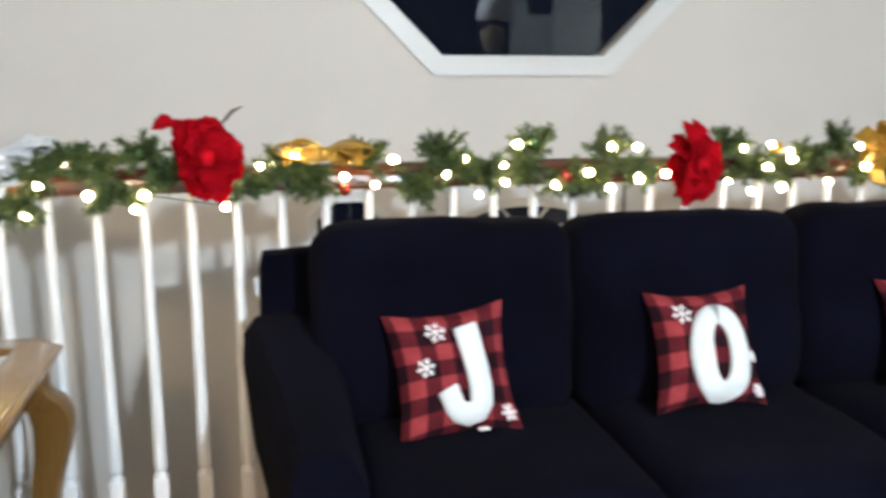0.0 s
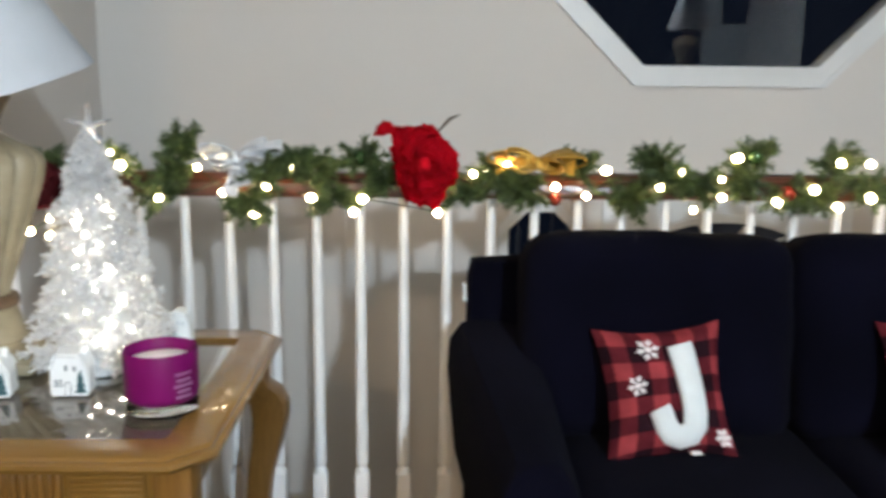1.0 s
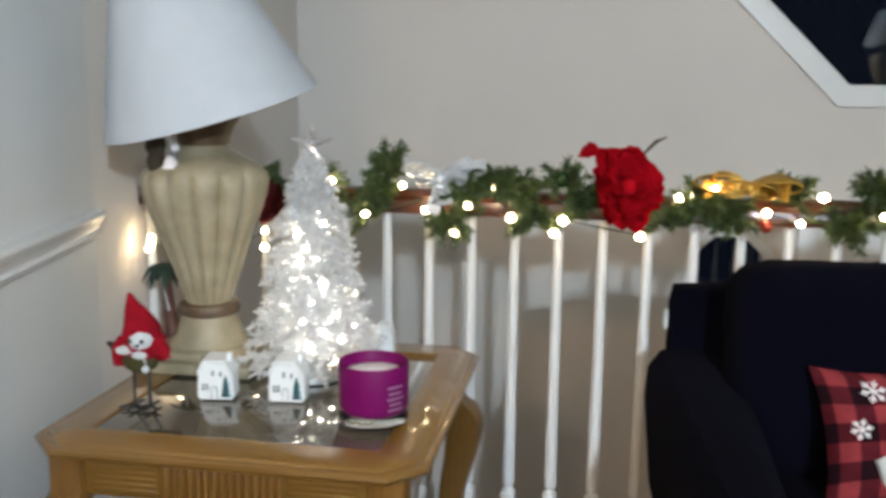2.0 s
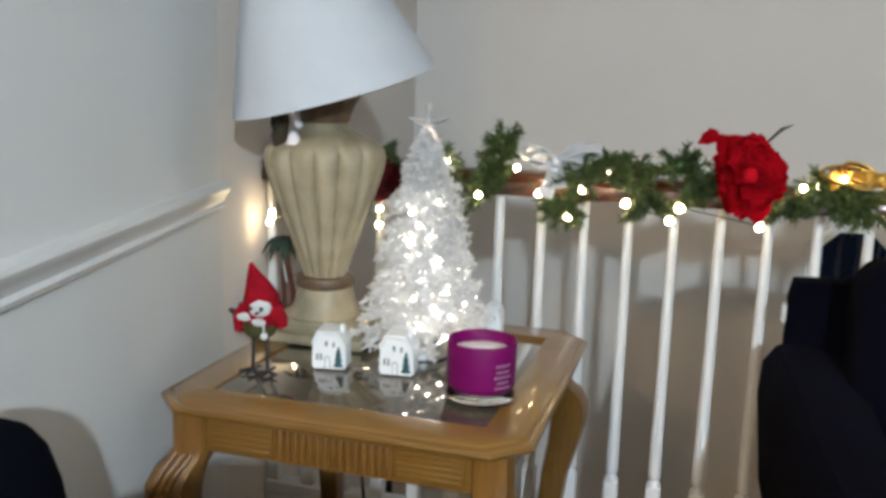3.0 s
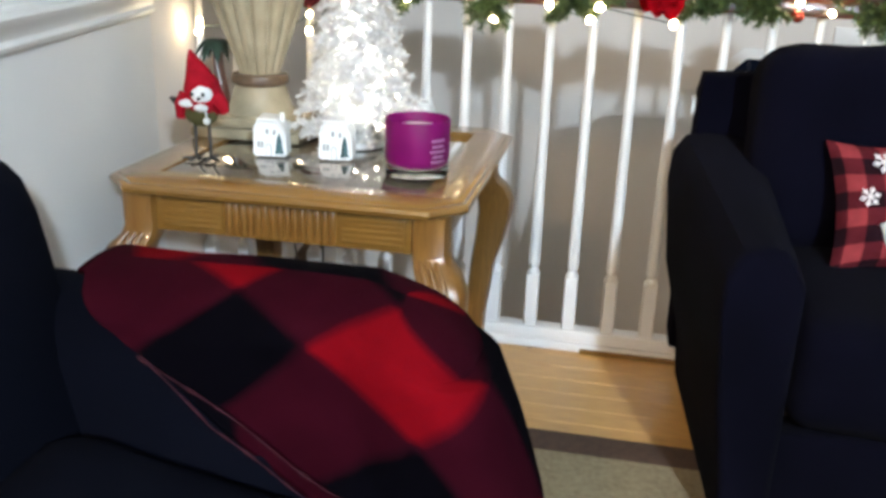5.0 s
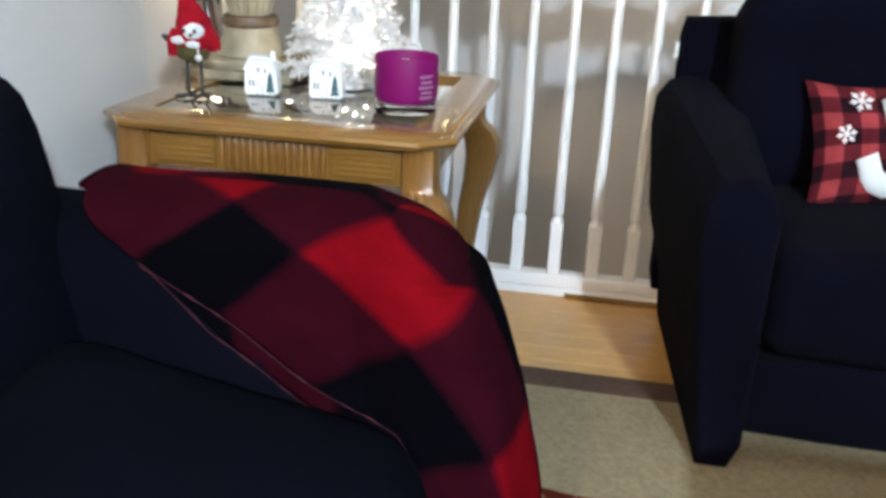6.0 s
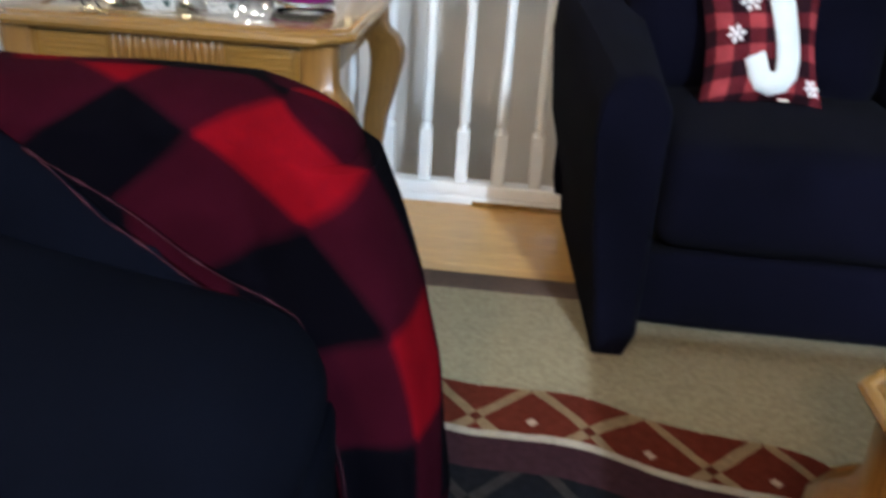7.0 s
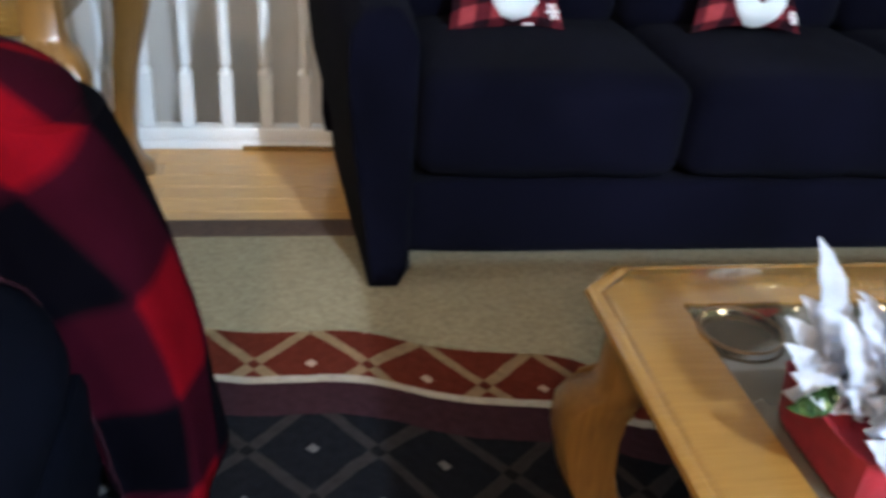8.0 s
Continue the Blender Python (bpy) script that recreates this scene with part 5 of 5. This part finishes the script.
bow((-0.520, BY + 0.01, 1.000), M_sheer, "sheer silver ribbon bow with long pointed loops", [(0.085, 168, 0.03), (0.060, 190, 0.03), (0.105, 17, 0.03), (0.075, 30, 0.03), (0.06, 4, 0.03)], [(0.085, -105), (0.06, -80)], 0.018, (0.45, 0.8))
# petals added in place of a maroon rail bit and dark leaves
flower((-0.955, BY + 0.02, 0.945), [(0, 0.045), (90, 0.04), (180, 0.045), (270, 0.075)], "small dark red petal cluster standing in for the rail's end and leaves", 2, M_darkred)

single("floor_trim", box(B(), (1.0, 2.126, 0.007), (2.43, 0.010, 0.014), 0.003), M_oak, "thin oak moulding along the bottom rail", "trim", kind="structure")
stair = thing("stair_railing", "brown stair handrail with dark post in the stairwell", "railing", (0, 0, 0), kind="structure")
part("post", tube(B(), [(-1.252, 3.0, LOW), (-1.252, 3.0, -0.04)], 0.014, 10), M_black, stair)
part("handrail", tube(B(), [(-1.250, 3.0, -0.05), (-1.315, 3.0, -0.12), (-1.455, 3.0, -0.38)], 0.026, 10), M_urn_d, stair)
# power cable below the end table
single("power_cable", tube(B(), [(-1.0, 2.02, 0.55), (-1.005, 2.05, 0.35), (-0.985, 2.06, 0.18), (-0.96, 2.03, 0.06), (-0.90, 2.0, 0.012), (-0.75, 1.98, 0.008)], 0.004, 8), M_cable, "dark power cable hanging behind the end table", "cable")


# ---- floor, carpet, rug ----
def rug_mat():
    m = mat("patterned_rug", (0.2, 0.05, 0.03), 0.95, bump=0.7, bscale=500, sheen=0.0, spec=0.03)
    nt = m.node_tree
    b = nt.nodes["Principled BSDF"]
    uv = nt.nodes.new("ShaderNodeUVMap")
    wob = nt.nodes.new("ShaderNodeTexNoise"); wob.inputs["Scale"].default_value = 22
    nt.links.new(uv.outputs[0], wob.inputs["Vector"])
    sub = nt.nodes.new("ShaderNodeVectorMath"); sub.operation = "MULTIPLY_ADD"
    sub.inputs[1].default_value = (0.007, 0.007, 0); nt.links.new(wob.outputs["Color"], sub.inputs[0]); nt.links.new(uv.outputs[0], sub.inputs[2])
    sep = nt.nodes.new("ShaderNodeSeparateXYZ"); nt.links.new(sub.outputs[0], sep.inputs[0])

    def mth(op, a, c=None, d=None):
        n = nt.nodes.new("ShaderNodeMath"); n.operation = op
        for i, q in enumerate((a, c, d)):
            if q is None:
                continue
            if isinstance(q, (int, float)):
                n.inputs[i].default_value = q
            else:
                nt.links.new(q, n.inputs[i])
        return n.outputs[0]
    u, v = sep.outputs[0], sep.outputs[1]
    p = mth("DIVIDE", mth("ADD", u, 0.037), 0.2)
    q = mth("DIVIDE", mth("SUBTRACT", v, 0.105), 0.22)
    a = mth("PINGPONG", mth("ADD", p, q), 0.5)
    c = mth("PINGPONG", mth("SUBTRACT", p, q), 0.5)
    line = mth("GREATER_THAN", mth("MAXIMUM", a, c), 0.43)
    cross = mth("GREATER_THAN", mth("MINIMUM", a, c), 0.435)
    dot = mth("LESS_THAN", mth("MAXIMUM", a, c), 0.055)
    inner = mth("GREATER_THAN", v, 0.15)
    cream = mth("MULTIPLY", mth("GREATER_THAN", v, 0.139), mth("LESS_THAN", v, 0.158))
    band = mth("MULTIPLY", inner, mth("LESS_THAN", v, 0.245))

    def mix(f, x, y):
        n = nt.nodes.new("ShaderNodeMix"); n.data_type = "RGBA"
        nt.links.new(f, n.inputs[0])
        for i, k in ((6, x), (7, y)):
            if isinstance(k, tuple):
                n.inputs[i].default_value = (*k, 1)
            else:
                nt.links.new(k, n.inputs[i])
        return n.outputs[2]
    ground = mix(inner, (0.155, 0.030, 0.018), (0.0135, 0.0137, 0.0172))
    lines = mix(inner, (0.33, 0.22, 0.12), (0.042, 0.036, 0.035))
    col = mix(line, ground, lines)
    col = mix(cross, col, mix(inner, (0.12, 0.025, 0.015), (0.014, 0.013, 0.015)))
    col = mix(dot, col, mix(inner, (0.55, 0.42, 0.32), (0.20, 0.18, 0.17)))
    col = mix(band, col, (0.056, 0.024, 0.030))
    col = mix(cream, col, (0.55, 0.48, 0.38))
    n = nt.nodes.new("ShaderNodeTexNoise"); n.inputs["Scale"].default_value = 60; n.inputs["Detail"].default_value = 6
    nt.links.new(uv.outputs[0], n.inputs["Vector"])
    hs = nt.nodes.new("ShaderNodeHueSaturation")
    nt.links.new(mth("MULTIPLY_ADD", n.outputs["Fac"], 0.8, 0.6), hs.inputs["Value"])
    nt.links.new(col, hs.inputs["Color"])
    nt.links.new(hs.outputs[0], b.inputs["Base Color"])
    return m


def rug_edge(x):
    if x < -0.45:
        return 1.205 + 0.0470 - 0.02 * (x + 0.45)
    if x > 0.5:
        return 1.0625 - 0.12 * (x - 0.5)
    return 1.205 - 0.19 * x - 0.19 * x * x + 0.010 * math.sin(x * 17 + 1.2) * (1 if x < 0.45 else 0)


def rug_point(u, v):
    x = -0.95 + 2.6 * u
    y = rug_edge(x) - v * 1.9
    z = 0.016 + 0.006 * max(0, math.sin(x * 17 + 0.6)) * max(0, 1 - v * 4) + 0.001 * math.sin(y * 40)
    return Vector((x, y, z))


bm = sheet(B(), rug_point, 120, 60, uv=lambda u, v: (-0.95 + 2.6 * u, v * 1.9))
bmesh.ops.solidify(bm, geom=bm.faces[:], thickness=0.007)
single("patterned_rug", bm, rug_mat(), "patterned rug with brick-red diamond border and dark centre", "rug")

cp = thing("carpet", "large speckled beige carpet with dark brown edge", "carpet", (0, 0, 0))
part("carpet_field", box(B(), (1.0, -1.488, 0.004), (6.38, 6.196, 0.008)), M_carpet, cp, "speckled beige pile")
# one dark strip for the narrower binding and the shadow next to it
part("binding", box(B(), (1.45, 1.652, 0.0045), (5.46, 0.082, 0.009), 0.002), M_carpet_edge, cp, "dark brown binding, its strip also standing for the shadow beside it")
floor = thing("floor", "golden oak strip floor along the railing", "floor", (0, 0, 0), kind="structure")
rp = random.Random(3)
shapes = {}
for i, y in enumerate([1.50 + 0.0715 * k for k in range(10)]):
    x = -1.75 + rp.uniform(0, 0.5)
    while x < 4.15:
        ln = rp.choice((0.55, 0.7, 0.9, 1.1))
        if ln not in shapes:
            shapes[ln] = None
            ob = part("plank", box(B(), (ln / 2, 0, -0.009), (ln - 0.0012, 0.0700, 0.018), 0.0012, seg=1), M_plank, floor, smooth=False)
            shapes[ln] = ob.data
        else:
            ob = new("plank", shapes[ln])
            ob.parent = floor
        ob.location = (x, y, 0.0)
        x += ln
